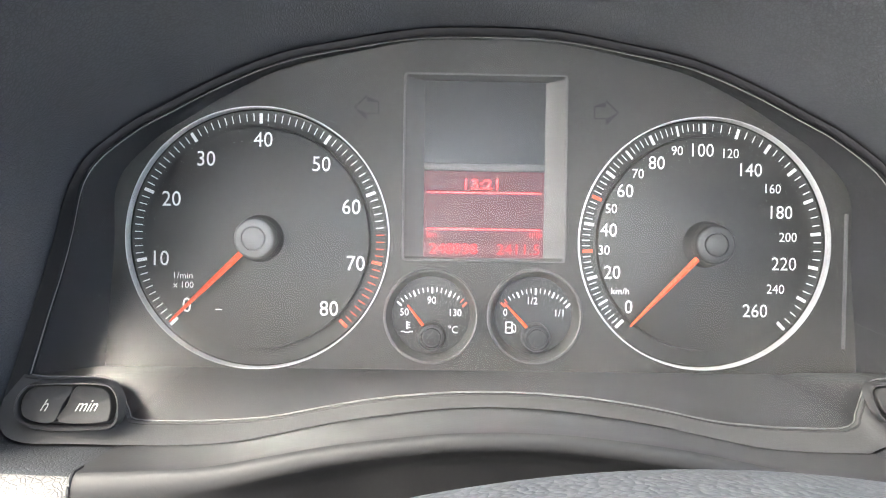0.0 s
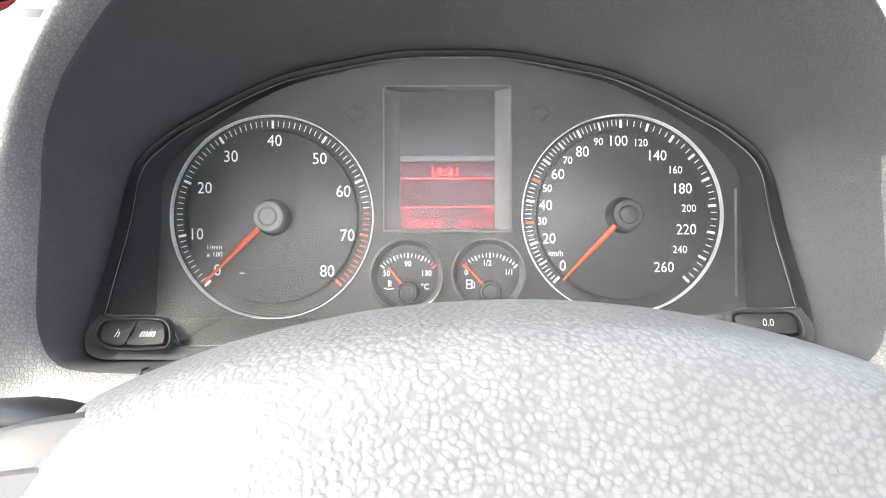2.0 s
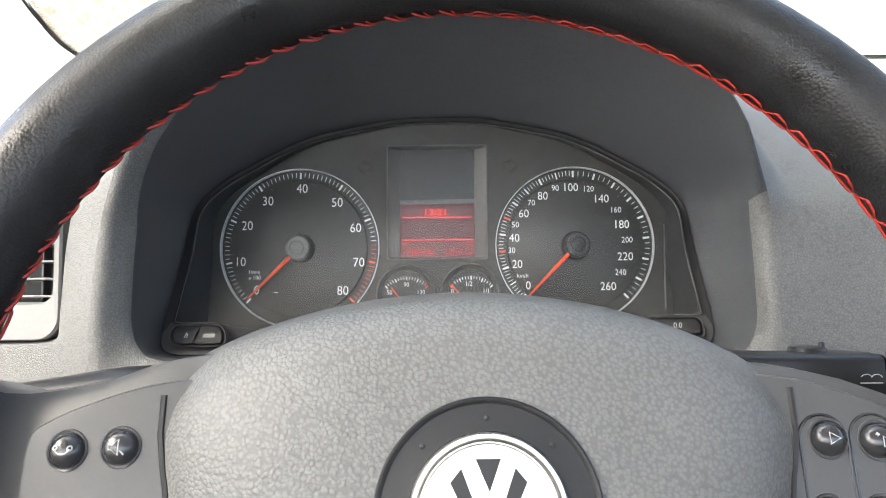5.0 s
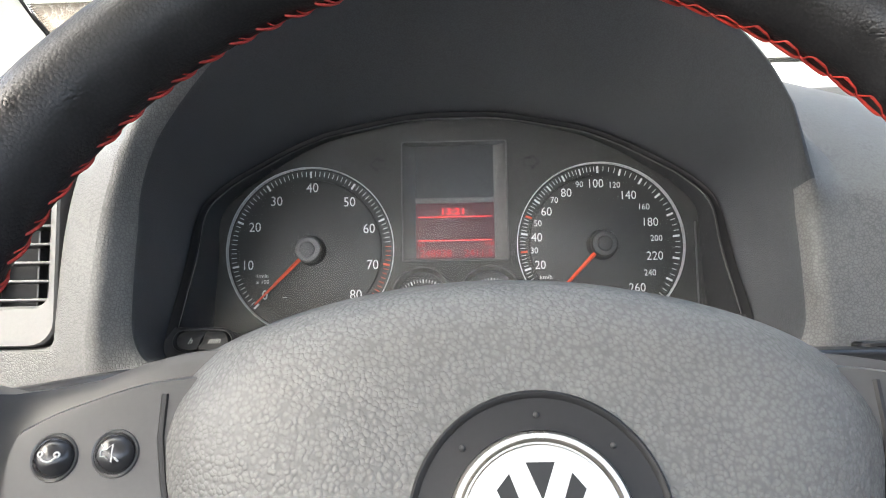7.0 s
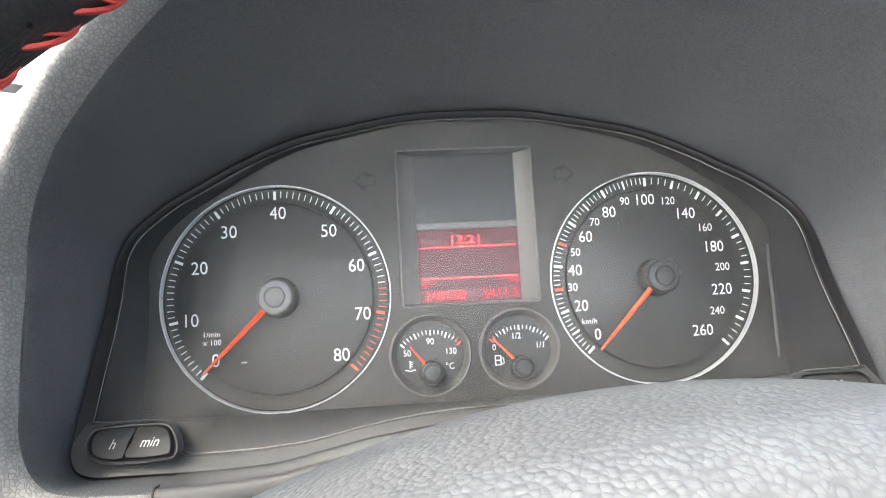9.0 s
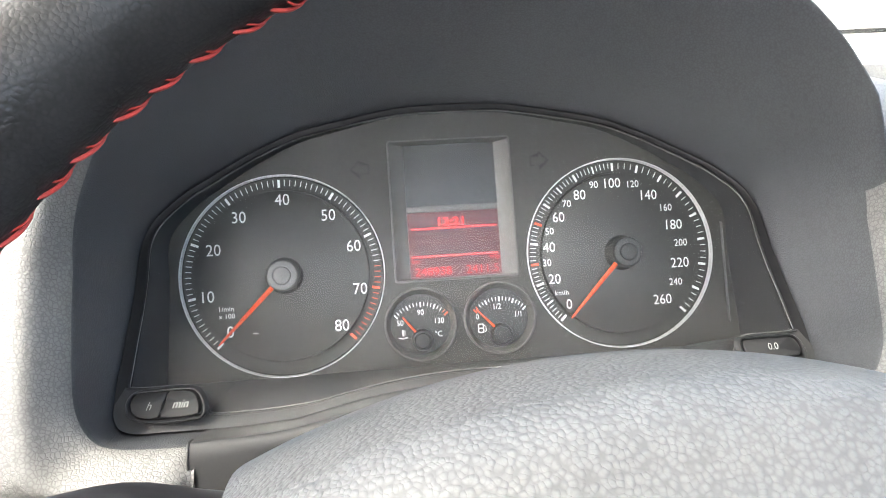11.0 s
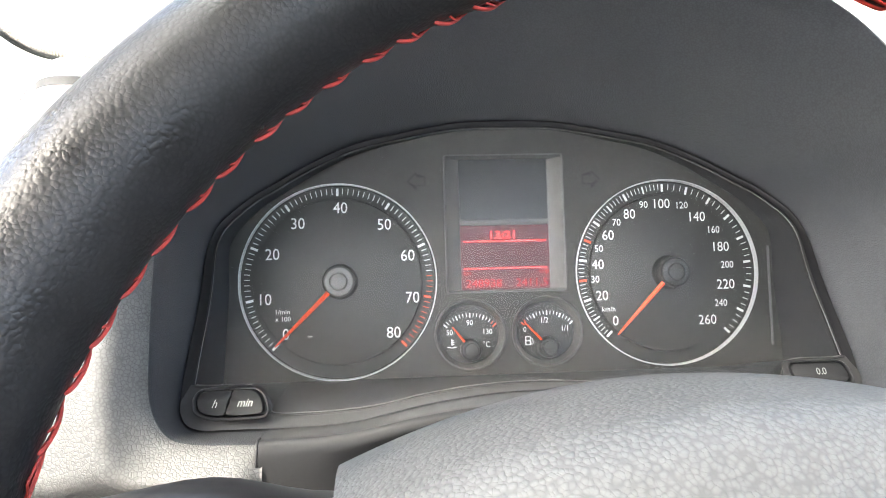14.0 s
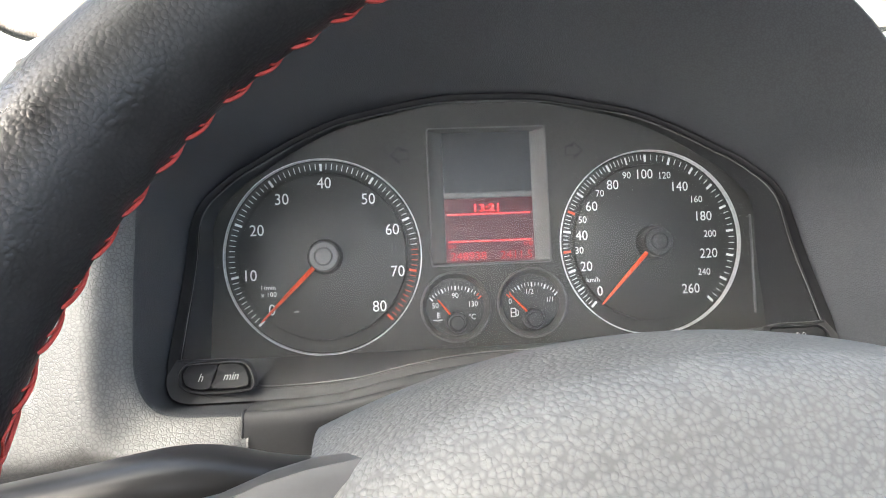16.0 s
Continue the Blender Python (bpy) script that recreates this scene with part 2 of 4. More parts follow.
def smooth_line(points, n, loop=False):
    """A Catmull-Rom line through a few points."""
    pts = [Vector(p) for p in points]
    out, m = [], len(pts)
    spans = m if loop else m - 1
    for i in range(spans):
        p1, p2 = pts[i], pts[(i + 1) % m]
        p0 = pts[i - 1] if loop or i > 0 else p1
        p3 = pts[(i + 2) % m] if loop or i + 2 < m else p2
        for k in range(n):
            t = k / n
            out.append(0.5 * ((2 * p1) + (p2 - p0) * t + (2 * p0 - 5 * p1 + 4 * p2 - p3) * t * t + (3 * p1 - p0 - 3 * p2 + p3) * t ** 3))
    return out if loop else out + [pts[-1]]


def disc_rings(cx, cz, profile, n=96):
    """A turned piece round an axis along y: profile rows of radius and y."""
    return [[(cx + r * sin(2 * pi * i / n), y, cz + r * cos(2 * pi * i / n)) for i in range(n)] for r, y in profile]


def turned(cx, cz, profile, n=96, cap=False):
    return loft(disc_rings(cx, cz, profile, n), cap=cap)


def slab(outline, y0, y1, bevel=0.0):
    """A plate with an outline in x and z, from y0 (front) to y1 (back)."""
    rows = []
    if bevel:
        c = Vector((sum(p[0] for p in outline) / len(outline), sum(p[1] for p in outline) / len(outline)))
        shrink = []
        for p in outline:
            d = Vector((p[0], p[1])) - c
            shrink.append(c + d * (1 - bevel / max(d.length, 1e-6)))
        rows.append([(p[0], y0, p[1]) for p in shrink])
        rows.append([(p[0], y0 + bevel, p[1]) for p in outline])
    else:
        rows.append([(p[0], y0, p[1]) for p in outline])
    rows.append([(p[0], y1, p[1]) for p in outline])
    return loft(rows, cap=True)


def round_rect(x0, z0, x1, z1, r, n=6):
    pts = []
    for cx, cz, a in ((x1 - r, z1 - r, 0), (x1 - r, z0 + r, 90), (x0 + r, z0 + r, 180), (x0 + r, z1 - r, 270)):
        for k in range(n + 1):
            t = radians(a + 90 * k / n)
            pts.append((cx + r * sin(t), cz + r * cos(t)))
    return pts


def block(x0, y0, z0, x1, y1, z1, r=0.002):
    """A box with rounded edges."""
    bm = bmesh.new()
    bmesh.ops.create_cube(bm, size=1)
    bmesh.ops.transform(bm, matrix=Matrix.LocRotScale(((x0 + x1) / 2, (y0 + y1) / 2, (z0 + z1) / 2), None, (x1 - x0, y1 - y0, z1 - z0)), verts=bm.verts)
    if r:
        bmesh.ops.bevel(bm, geom=list(bm.edges), offset=r, segments=3, profile=0.5, affect="EDGES")
    return bm


def tube(points, radius, n=8, loop=False):
    pts = [Vector(p) for p in points]
    rows, m = [], len(pts)
    for i, p in enumerate(pts):
        a = pts[i - 1] if loop or i else p
        b = pts[(i + 1) % m] if loop or i + 1 < m else p
        d = (b - a).normalized()
        s = d.cross(Vector((0.13, 0.31, 0.94))).normalized()
        t = d.cross(s)
        rows.append([p + radius * (cos(2 * pi * k / n) * s + sin(2 * pi * k / n) * t) for k in range(n)])
    return loft(rows, cap=not loop, closed=loop)


def lettering(name, text, x, z, y, height, material, parent, shear=0.0, narrow=1.0, label="", lean=0.0):
    """Writing on an upright face, centred at x and z, in Blender's own font."""
    cu = bpy.data.curves.new("writing", "FONT")
    cu.body, cu.size, cu.shear, cu.extrude, cu.resolution_u = text, height / 0.69, shear, 0.0, 3
    ob = bpy.data.objects.new("writing", cu)
    me = bpy.data.meshes.new_from_object(ob)
    bm = bmesh.new()
    bm.from_mesh(me)
    bpy.data.objects.remove(ob)
    bpy.data.meshes.remove(me)
    bpy.data.curves.remove(cu)
    xs, ys = [v.co.x for v in bm.verts], [v.co.y for v in bm.verts]
    mx, my = (min(xs) + max(xs)) / 2, (min(ys) + max(ys)) / 2
    for v in bm.verts:
        dx, dz = (v.co.x - mx) * narrow, v.co.y - my
        v.co = (x + dx, y + lean * dz, z + dz)
    return part(name, bm, material, parent, label or "printed figure", flat=True)


def bar(cx, cz, angle, r0, r1, width, y):
    """A thin printed mark on a dial, along the radius at an angle from the top, clockwise."""
    a = radians(angle)
    d, s = Vector((sin(a), cos(a))), Vector((cos(a), -sin(a))) * (width / 2)
    pts = [d * r0 - s, d * r0 + s, d * r1 + s, d * r1 - s]
    return [(cx + p.x, y, cz + p.y) for p in pts]


def marks(rows):
    bm = bmesh.new()
    for quad in rows:
        bm.faces.new([bm.verts.new(p) for p in quad])
    return bm

# ---- instrument cluster ----
XC = -0.0015          # middle of the cluster


def lens_y(z):
    return -0.0531 + 0.39 * (z - 0.9034)


UPPER = [(0.0, 1.0388), (0.03, 1.0378), (0.064, 1.0312), (0.0875, 1.0252), (0.110, 1.0146), (0.1308, 1.0018), (0.1411, 0.9952), (0.1508, 0.9865), (0.1563, 0.9802), (0.1594, 0.9735), (0.1605, 0.9655), (0.1605, 0.945), (0.1640, 0.9012)]
LOWER = [(0.1640, 0.9012), (0.158, 0.9006), (0.148, 0.9006), (0.1375, 0.9003), (0.1325, 0.8975), (0.1275, 0.8905), (0.1240, 0.8872), (0.1045, 0.8870), (0.089, 0.8877), (0.0755, 0.8890), (0.0562, 0.8926), (0.0366, 0.8954), (0.017, 0.8970), (0.0, 0.8974)]
LIP = [(0.1675, 0.8949), (0.1663, 0.8905), (0.1620, 0.8855), (0.154, 0.8833), (0.143, 0.8832), (0.131, 0.8831), (0.122, 0.8830), (0.1035, 0.8832), (0.0865, 0.8842), (0.0728, 0.8864), (0.0547, 0.8896), (0.0362, 0.8919), (0.017, 0.8937), (0.0, 0.8942)]



def mirrored(half):
    """From the top middle clockwise round to the bottom middle and back up the other side."""
    right = [(XC + x, z + 0.0028 * max(0.0, min(1.0, (x - 0.122) / 0.01)) * max(0.0, min(1.0, (0.93 - z) / 0.02))) for x, z in half]
    left = [(XC - x, z) for x, z in reversed(half)]
    return right + left[1:-1]


lens_half = [tuple(p) for p in smooth_line([(*p, 0) for p in UPPER], 4)][:-1] + [tuple(p) for p in smooth_line([(*p, 0) for p in LOWER], 4)]
lens_half = [(p[0], p[1]) for p in lens_half]
n_up = 4 * (len(UPPER) - 1)
lip_half = [(p[0], p[1]) for p in smooth_line([(*p, 0) for p in LIP], 4)]
outer_half = []
for i, (x, z) in enumerate(lens_half):
    if i < n_up:
        k = i / n_up
        outer_half.append((x + 0.0022 * min(1, k * 1.6) + 0.003 * max(0, k - 0.75) * 4, z + 0.0032 * (1 - 0.8 * k) * (1 - max(0, k - 0.75) * 4) - 0.006 * max(0, k - 0.75) * 4))
    else:
        outer_half.append(lip_half[i - n_up])
LENS_LOOP = mirrored(lens_half)
OUTER_LOOP = mirrored(outer_half)


def outer_y(x, z):
    if z > 0.9:
        return lens_y(z) - 0.003
    return lens_y(0.9) - 0.003 - (0.9 - z) * 0.95


cluster = thing("instrument_cluster", (XC, 0.0, 0.884), "dark grey car instrument cluster with two round dials, lit red display", "instrument cluster")
n_lens = len(LENS_LOOP)
upper = [i for i in range(n_lens - n_up, n_lens)] + [i for i in range(0, n_up + 1)]
lower = [i for i in range(n_up, n_lens - n_up + 1)]
ring_rows = [
    [(x, outer_y(x, z) + 0.012, z) for x, z in OUTER_LOOP],
    [(x, outer_y(x, z), z) for x, z in OUTER_LOOP],
    [(XC + (x - XC) * 1.004, lens_y(z) - 0.0015 if z > 0.9 else lens_y(z) - 0.0025, z + (0.0 if z < 0.899 else 0.0007)) for x, z in LENS_LOOP],
    [(XC + (x - XC) * 0.998, lens_y(z) - 0.0018, z - (0.0 if z < 0.899 else 0.0003)) for x, z in LENS_LOOP],
    [(XC + (x - XC) * 0.992, lens_y(z) + 0.0005, z) for x, z in LENS_LOOP]]
part("upper_edge", loft([[row[i] for i in upper] for row in ring_rows], ring=False), INK_EDGE, cluster, "smooth black edge round the lens")
part("lower_lip", loft([[row[i] for i in lower] for row in ring_rows], ring=False), TRIM, cluster, "matt grey lip below the lens")


def tray(x, z, k):
    zb = z if z > 0.912 else 0.8955 + (z - 0.9) * max(0.0, min(1.0, (z - 0.9) / 0.012))
    return (x + (XC - x) * 0.003 * k, lens_y(z) * (1 - k) + 0.0005 * k, z + (zb - z) * k - 0.0012 * k)


part("tray_wall", loft([[tray(x, z, k) for x, z in LENS_LOOP] for k in (0.0, 0.5, 1.0)]), TRAYM, cluster)
part("lens_seam", tube([(XC + (x - XC) * 0.999, lens_y(z) - 0.0021, z) for x, z in (LENS_LOOP[i] for i in lower)], 0.00055, 6), INK, cluster, "dark joint below the lens")
part("lens_bead", tube([(XC + (x - XC) * 0.9945, lens_y(z) - 0.0004, z + (0.0006 if z < 0.93 else -0.0006)) for x, z in LENS_LOOP], 0.00024, 5, loop=True), RINGM, cluster, "fine grey edge line of the lens")
part("lens", loft([[(x, lens_y(z), z) for x, z in LENS_LOOP], [(x, lens_y(z) + 0.0012, z) for x, z in LENS_LOOP]], cap=True),
     LENS, cluster, "clear scratched plastic lens", flat=True).visible_shadow = False

TX, TZ, TR = -0.0996, 0.9505, 0.0568      # rev counter
SX, SZ, SR = 0.0938, 0.9510, 0.0553       # speedometer
GX, GZ, GR = -0.0246, 0.9178, 0.0206      # temperature gauge
FX, FZ, FR = 0.0204, 0.9183, 0.0206       # fuel gauge
DX0, DX1, DZ0, DZ1 = -0.0372, 0.0328, 0.9422, 1.0225   # display surround


def panel_with_holes(outline, holes, y):
    bm = bmesh.new()
    edges = []
    for loop in [outline] + holes:
        vs = [bm.verts.new((x, y, z)) for x, z in loop]
        edges += [bm.edges.new((vs[i], vs[(i + 1) % len(vs)])) for i in range(len(vs))]
    bmesh.ops.triangle_fill(bm, use_beauty=True, use_dissolve=False, edges=edges)
    return bm


def circle(cx, cz, r, n=72):
    return [(cx + r * sin(2 * pi * i / n), cz + r * cos(2 * pi * i / n)) for i in range(n)]


back_loop = [(p[0], p[2]) for p in (tray(x, z, 1.0) for x, z in LENS_LOOP)]
part("face_panel", panel_with_holes(back_loop, [circle(TX, TZ, TR - 0.0008), circle(SX, SZ, SR - 0.0008), circle(GX, GZ, GR - 0.0008), circle(FX, FZ, FR - 0.0008),
     round_rect(DX0, DZ0, DX1, DZ1, 0.0015)], 0.0005), FACE, cluster, flat=True)
for x0, x1, z0, z1 in ((-0.165, -0.1645, 0.906, 0.955), (0.1553, 0.1558, 0.906, 0.965)):
    part("panel_ridge", block(x0, -0.0012, z0, x1 + 0.0003, 0.001, z1, 0.0002), HUBLIGHT, cluster)


def hub_and_needle(dial, cx, cz, angle, length, r, cap_label, cap_material):
    a = radians(angle)
    d, s = Vector((sin(a), 0, cos(a))), Vector((cos(a), 0, -sin(a)))
    c = Vector((cx, 0, cz))
    rows = []
    for k, w in ((0.3 * r, 0.0014), (0.55 * length, 0.0011), (0.96 * length, 0.0006), (length, 0.0003)):
        o = c + d * k + Vector((0, -0.0062, 0))
        rows.append([o - s * w, o + Vector((0, -0.0009, 0)), o + s * w, o + Vector((0, 0.0008, 0))])
    part("needle", loft(rows, cap=True), NEEDLE, dial, "orange-red pointer")
    hub = part("hub", turned(cx, cz, [(r * 1.2, 0.0), (r * 1.12, -0.001), (r * 1.02, -0.0022), (r, -0.0092)], 48), HUBM, dial, "black hub under the pointer")
    cap = turned(cx, cz, [(r * 1.0, -0.0085), (r * 0.99, -0.0100), (r * 0.93, -0.0109), (r * 0.84, -0.0112), (r * 0.62, -0.0113), (r * 0.585, -0.0108), (r * 0.555, -0.0108), (r * 0.53, -0.0117), (r * 0.47, -0.0120), (0.0002, -0.0121)], 48)
    part("cap", cap, cap_material, hub, cap_label)


def round_dial(name, cx, cz, R, label):
    dial = part(name, turned(cx, cz, [(R - 0.0012, 0.002), (R - 0.0015, 0.0032), (R * 0.853, 0.0032), (R * 0.848, 0.003), (R * 0.838, 0.0002), (R * 0.83, 0.0), (0.0003, 0.0)]), DIAL, cluster, label)
    part("ring", turned(cx, cz, [(R - 0.0001, 0.0012), (R - 0.0002, -0.0010), (R - 0.0004, -0.0012), (R - 0.0006, -0.0012), (R - 0.00078, -0.0007), (R - 0.00085, 0.003)], 128), CHROME, dial, "bright silver ring")
    return dial


def tacho_angle(v):
    return (v - 40) * 3.375


def speed_angle(v):
    return (v - 100) * (1.35 if v < 100 else 0.84375)


tach = round_dial("rev_counter", TX, TZ, TR, "black rev counter dial with white figures, 0 to 80")
y_mark = 0.0027
tagged(part("minor_marks", marks([bar(TX, TZ, tacho_angle(v), 0.0507, 0.0541, 0.00042, y_mark) for v in range(0, 66) if v % 10]), WHITE, tach, "white scale marks", flat=True), kind="stuff")
tagged(part("red_marks", marks([bar(TX, TZ, tacho_angle(v), 0.0507, 0.0541, 0.00042, y_mark) for v in range(66, 80) if v % 10]), RED, tach, "orange-red scale marks", flat=True), kind="stuff")
for v in range(0, 61, 10):
    part("major_mark", marks([bar(TX, TZ, tacho_angle(v), 0.0497, 0.0541, 0.0014, y_mark)]), WHITE, tach, "broad white scale mark", flat=True)
for v in (70, 80):
    part("major_mark", marks([bar(TX, TZ, tacho_angle(v), 0.0497, 0.0541, 0.0014, y_mark)]), RED, tach, "broad orange-red scale mark", flat=True)
FIGURES = {0: (-30.1, -29.2), 10: (-41.2, -9.2), 20: (-37.1, 16.4), 30: (-22.4, 33.8), 40: (1.8, 42.4), 50: (26.9, 32.3), 60: (40.0, 14.1), 70: (42.2, -10.2), 80: (30.9, -29.9)}
for v, (dx, dz) in FIGURES.items():
    lettering("figure", str(v), TX + dx * 0.001, TZ + dz * 0.001, -0.0006, 0.0063, WHITE, tach, narrow=0.92)
lettering("caption", "1/min", TX - 0.0317, TZ - 0.0165, -0.0006, 0.0027, WHITE, tach)
lettering("caption", "x 100", TX - 0.0317, TZ - 0.0205, -0.0006, 0.0027, WHITE, tach)
part("printed_dash", marks([[(TX - 0.018, -0.0006, TZ - 0.0312), (TX - 0.015, -0.0006, TZ - 0.0312), (TX - 0.015, -0.0006, TZ - 0.0308), (TX - 0.018, -0.0006, TZ - 0.0308)]]), WHITE, tach, flat=True)
hub_and_needle(tach, TX + 0.0009, TZ - 0.0002, -134.5, 0.0508, 0.0085, "grey stepped centre cap", HUBLIGHT)

speedo = round_dial("speedometer", SX, SZ, SR, "black speedometer dial with white figures, 0 to 260")
major = [0, 20, 40, 60, 80, 100, 120, 140, 160, 180, 200, 220, 240, 260]
half = [10, 70, 90]
for values, width in ((major, 0.0014), (half, 0.001)):
    for v in values:
        part("major_mark", marks([bar(SX, SZ, speed_angle(v), 0.0482, 0.0527, width, y_mark)]), WHITE, speedo, "broad white scale mark", flat=True)
for v in (30, 50):
    part("red_mark", marks([bar(SX, SZ, speed_angle(v), 0.0482, 0.0527, 0.0015, y_mark)]), RED, speedo, "orange-red scale mark", flat=True)
minor = [v for v in range(2, 100, 2) if v % 10] + [v for v in range(105, 260, 5) if v % 20]
tagged(part("minor_marks", marks([bar(SX, SZ, speed_angle(v), 0.0494, 0.0527, 0.00042, y_mark) for v in minor]), WHITE, speedo, "white scale marks", flat=True), kind="stuff")
BIG = {0: (-33.2, -27.8), 20: (-40.6, -12.9), 40: (-42.5, 5.4), 60: (-35.6, 22.5), 80: (-22.2, 34.8), 100: (-2.2, 40.6), 140: (19.0, 32.4), 180: (32.7, 14.2), 220: (34.3, -8.2), 260: (22.1, -28.8)}
SMALL = {30: (-44.3, -3.3), 50: (-41.5, 14.7), 70: (-30.2, 30.0), 90: (-13.4, 40.2), 120: (10.1, 39.4), 160: (28.8, 24.4), 200: (35.8, 3.4), 240: (30.8, -19.2)}
for table, height in ((BIG, 0.0056), (SMALL, 0.0040)):
    for v, (dx, dz) in table.items():
        lettering("figure", str(v), SX + 0.0005 + dx * 0.001, SZ + dz * 0.001, -0.0006, height, WHITE, speedo, narrow=0.92)
lettering("caption", "km/h", SX - 0.0365, SZ - 0.021, -0.0006, 0.0028, WHITE, speedo)
hub_and_needle(speedo, SX + 0.0007, SZ - 0.0003, -136.0, 0.0492, 0.0085, "black stepped centre cap", HUBM)


def small_gauge(name, cx, cz, R, label, red_at, needle_angle, needle_length, words, pivot):
    dial = part(name, turned(cx, cz, [(R - 0.0008, 0.001), (R * 0.83, 0.0052), (R * 0.8, 0.0052), (0.0002, 0.0052)], 64), DIAL, cluster, label)
    part("ring", turned(cx, cz, [(R + 0.0002, 0.001), (R + 0.0001, -0.001), (R - 0.0006, -0.0016), (R - 0.0012, -0.0014), (R * 0.90, 0.0008), (R * 0.83, 0.0048)], 64), RINGM, dial, "grey bevelled ring")
    px, pz = pivot
    rows, red = [], []
    for k in range(17):
        angle = -46 + k * 92 / 16
        wide = k % 4 == 0
        quad = bar(px, pz, angle, 0.0186 if wide else 0.0192, 0.0213, 0.00085 if wide else 0.00045, 0.0046)
        (red if k in red_at else rows).append(quad)
    tagged(part("scale_marks", marks(rows), WHITE, dial, "white scale marks", flat=True), kind="stuff")
    part("red_mark", marks(red), RED, dial, "red scale mark", flat=True)
    for text, x, z, h in words:
        lettering("figure", text, x, z, 0.0044, h, WHITE, dial, narrow=0.9)
    a = radians(needle_angle)
    d, s, c = Vector((sin(a), 0, cos(a))), Vector((cos(a), 0, -sin(a))), Vector((px, 0.001, pz))
    part("needle", loft([[c + d * k - s * w, c + d * k + Vector((0, -0.0007, 0)), c + d * k + s * w, c + d * k + Vector((0, 0.0006, 0))] for k, w in ((0.003, 0.0008), (needle_length, 0.0004))], cap=True), NEEDLE, dial, "orange-red pointer")
    part("hub", turned(px, pz, [(0.0063, 0.005), (0.0061, 0.0), (0.0055, -0.0014), (0.0047, -0.0017), (0.0043, -0.0013), (0.0040, -0.0013), (0.0037, -0.0021), (0.0001, -0.0023)], 40), HUBM, dial, "black centre cap")
    return dial


temp = small_gauge("temperature_gauge", GX, GZ, GR, "small black coolant temperature gauge, 50 to 130", (15, 16), -38, 0.0172,
                   (("50", GX - 0.0117, GZ + 0.0012, 0.0031), ("90", GX + 0.0002, GZ + 0.0066, 0.0031), ("130", GX + 0.0108, GZ + 0.0012, 0.0031), ("°C", GX + 0.0098, GZ - 0.0062, 0.0032)), (-0.0242, 0.9088))
part("water_symbol", joined(
    marks([[(GX - 0.0108, 0.0044, GZ - 0.0064), (GX - 0.0102, 0.0044, GZ - 0.0064), (GX - 0.0102, 0.0044, GZ - 0.0028), (GX - 0.0108, 0.0044, GZ - 0.0028)]]),
    marks([[(GX - 0.0102, 0.0044, GZ - 0.0036 - k * 0.0011), (GX - 0.009, 0.0044, GZ - 0.0036 - k * 0.0011), (GX - 0.009, 0.0044, GZ - 0.0032 - k * 0.0011), (GX - 0.0102, 0.0044, GZ - 0.0032 - k * 0.0011)] for k in range(3)]),
    marks([[(GX - 0.0132 + k * 0.0018, 0.0044, GZ - 0.0076 - (k % 2) * 0.0004), (GX - 0.0114 + k * 0.0018, 0.0044, GZ - 0.0076 - (k % 2) * 0.0004), (GX - 0.0114 + k * 0.0018, 0.0044, GZ - 0.0071 - (k % 2) * 0.0004), (GX - 0.0132 + k * 0.0018, 0.0044, GZ - 0.0071 - (k % 2) * 0.0004)] for k in range(3)])), WHITE, temp, flat=True)
fuel = small_gauge("fuel_gauge", FX, FZ, FR, "small black fuel gauge with a pump symbol, nearly empty", (0, 1), -43, 0.0206,
                   (("0", FX - 0.0123, FZ + 0.0012, 0.0031), ("1/2", FX - 0.0003, FZ + 0.0064, 0.0031), ("1/1", FX + 0.0116, FZ + 0.0012, 0.0031)), (0.0214, 0.9089))
px, pz = FX - 0.0105, FZ - 0.0055
part("pump_symbol", panel_with_holes(round_rect(px - 0.0018, pz - 0.0026, px + 0.0016, pz + 0.0026, 0.0004, 3), [round_rect(px - 0.0012, pz + 0.0003, px + 0.001, pz + 0.0021, 0.0002, 3), round_rect(px - 0.0012, pz - 0.0021, px + 0.001, pz - 0.0003, 0.0002, 3)], 0.0044), WHITE, fuel, flat=True)
part("pump_hose", tube([(px + 0.0016, 0.0045, pz + 0.0016), (px + 0.0027, 0.0045, pz + 0.001), (px + 0.0029, 0.0045, pz - 0.0016), (px + 0.0023, 0.0045, pz - 0.0022), (px + 0.0019, 0.0045, pz - 0.0012)], 0.00022, 5), WHITE, fuel)

# display with its recess
depth = 0.0042
rim_loop, well_loop = round_rect(DX0, DZ0, DX1, DZ1, 0.0015), round_rect(DX0 + 0.0086, DZ0 + 0.0012, DX1 - 0.0086, DZ1 - 0.0022, 0.0006)
display = part("display", loft([[(x, 0.0012, z) for x, z in round_rect(DX0 - 0.0007, DZ0 - 0.0007, DX1 + 0.0007, DZ1 + 0.0007, 0.002)],
                                [(x, -0.0007, z) for x, z in round_rect(DX0 - 0.0003, DZ0 - 0.0003, DX1 + 0.0003, DZ1 + 0.0003, 0.0018)],
                                [(x, -0.0005, z) for x, z in round_rect(DX0 + 0.0005, DZ0 + 0.0005, DX1 - 0.0005, DZ1 - 0.0005, 0.0013)],
                                [(x, 0.0008, z) for x, z in round_rect(DX0 + 0.0011, DZ0 + 0.0011, DX1 - 0.0011, DZ1 - 0.0011, 0.001)],
                                [(x, depth, z) for x, z in well_loop]]), VENTM, cluster, "recessed two-part display with grey surround")
LX0, LX1 = DX0 + 0.0087, DX1 - 0.0087
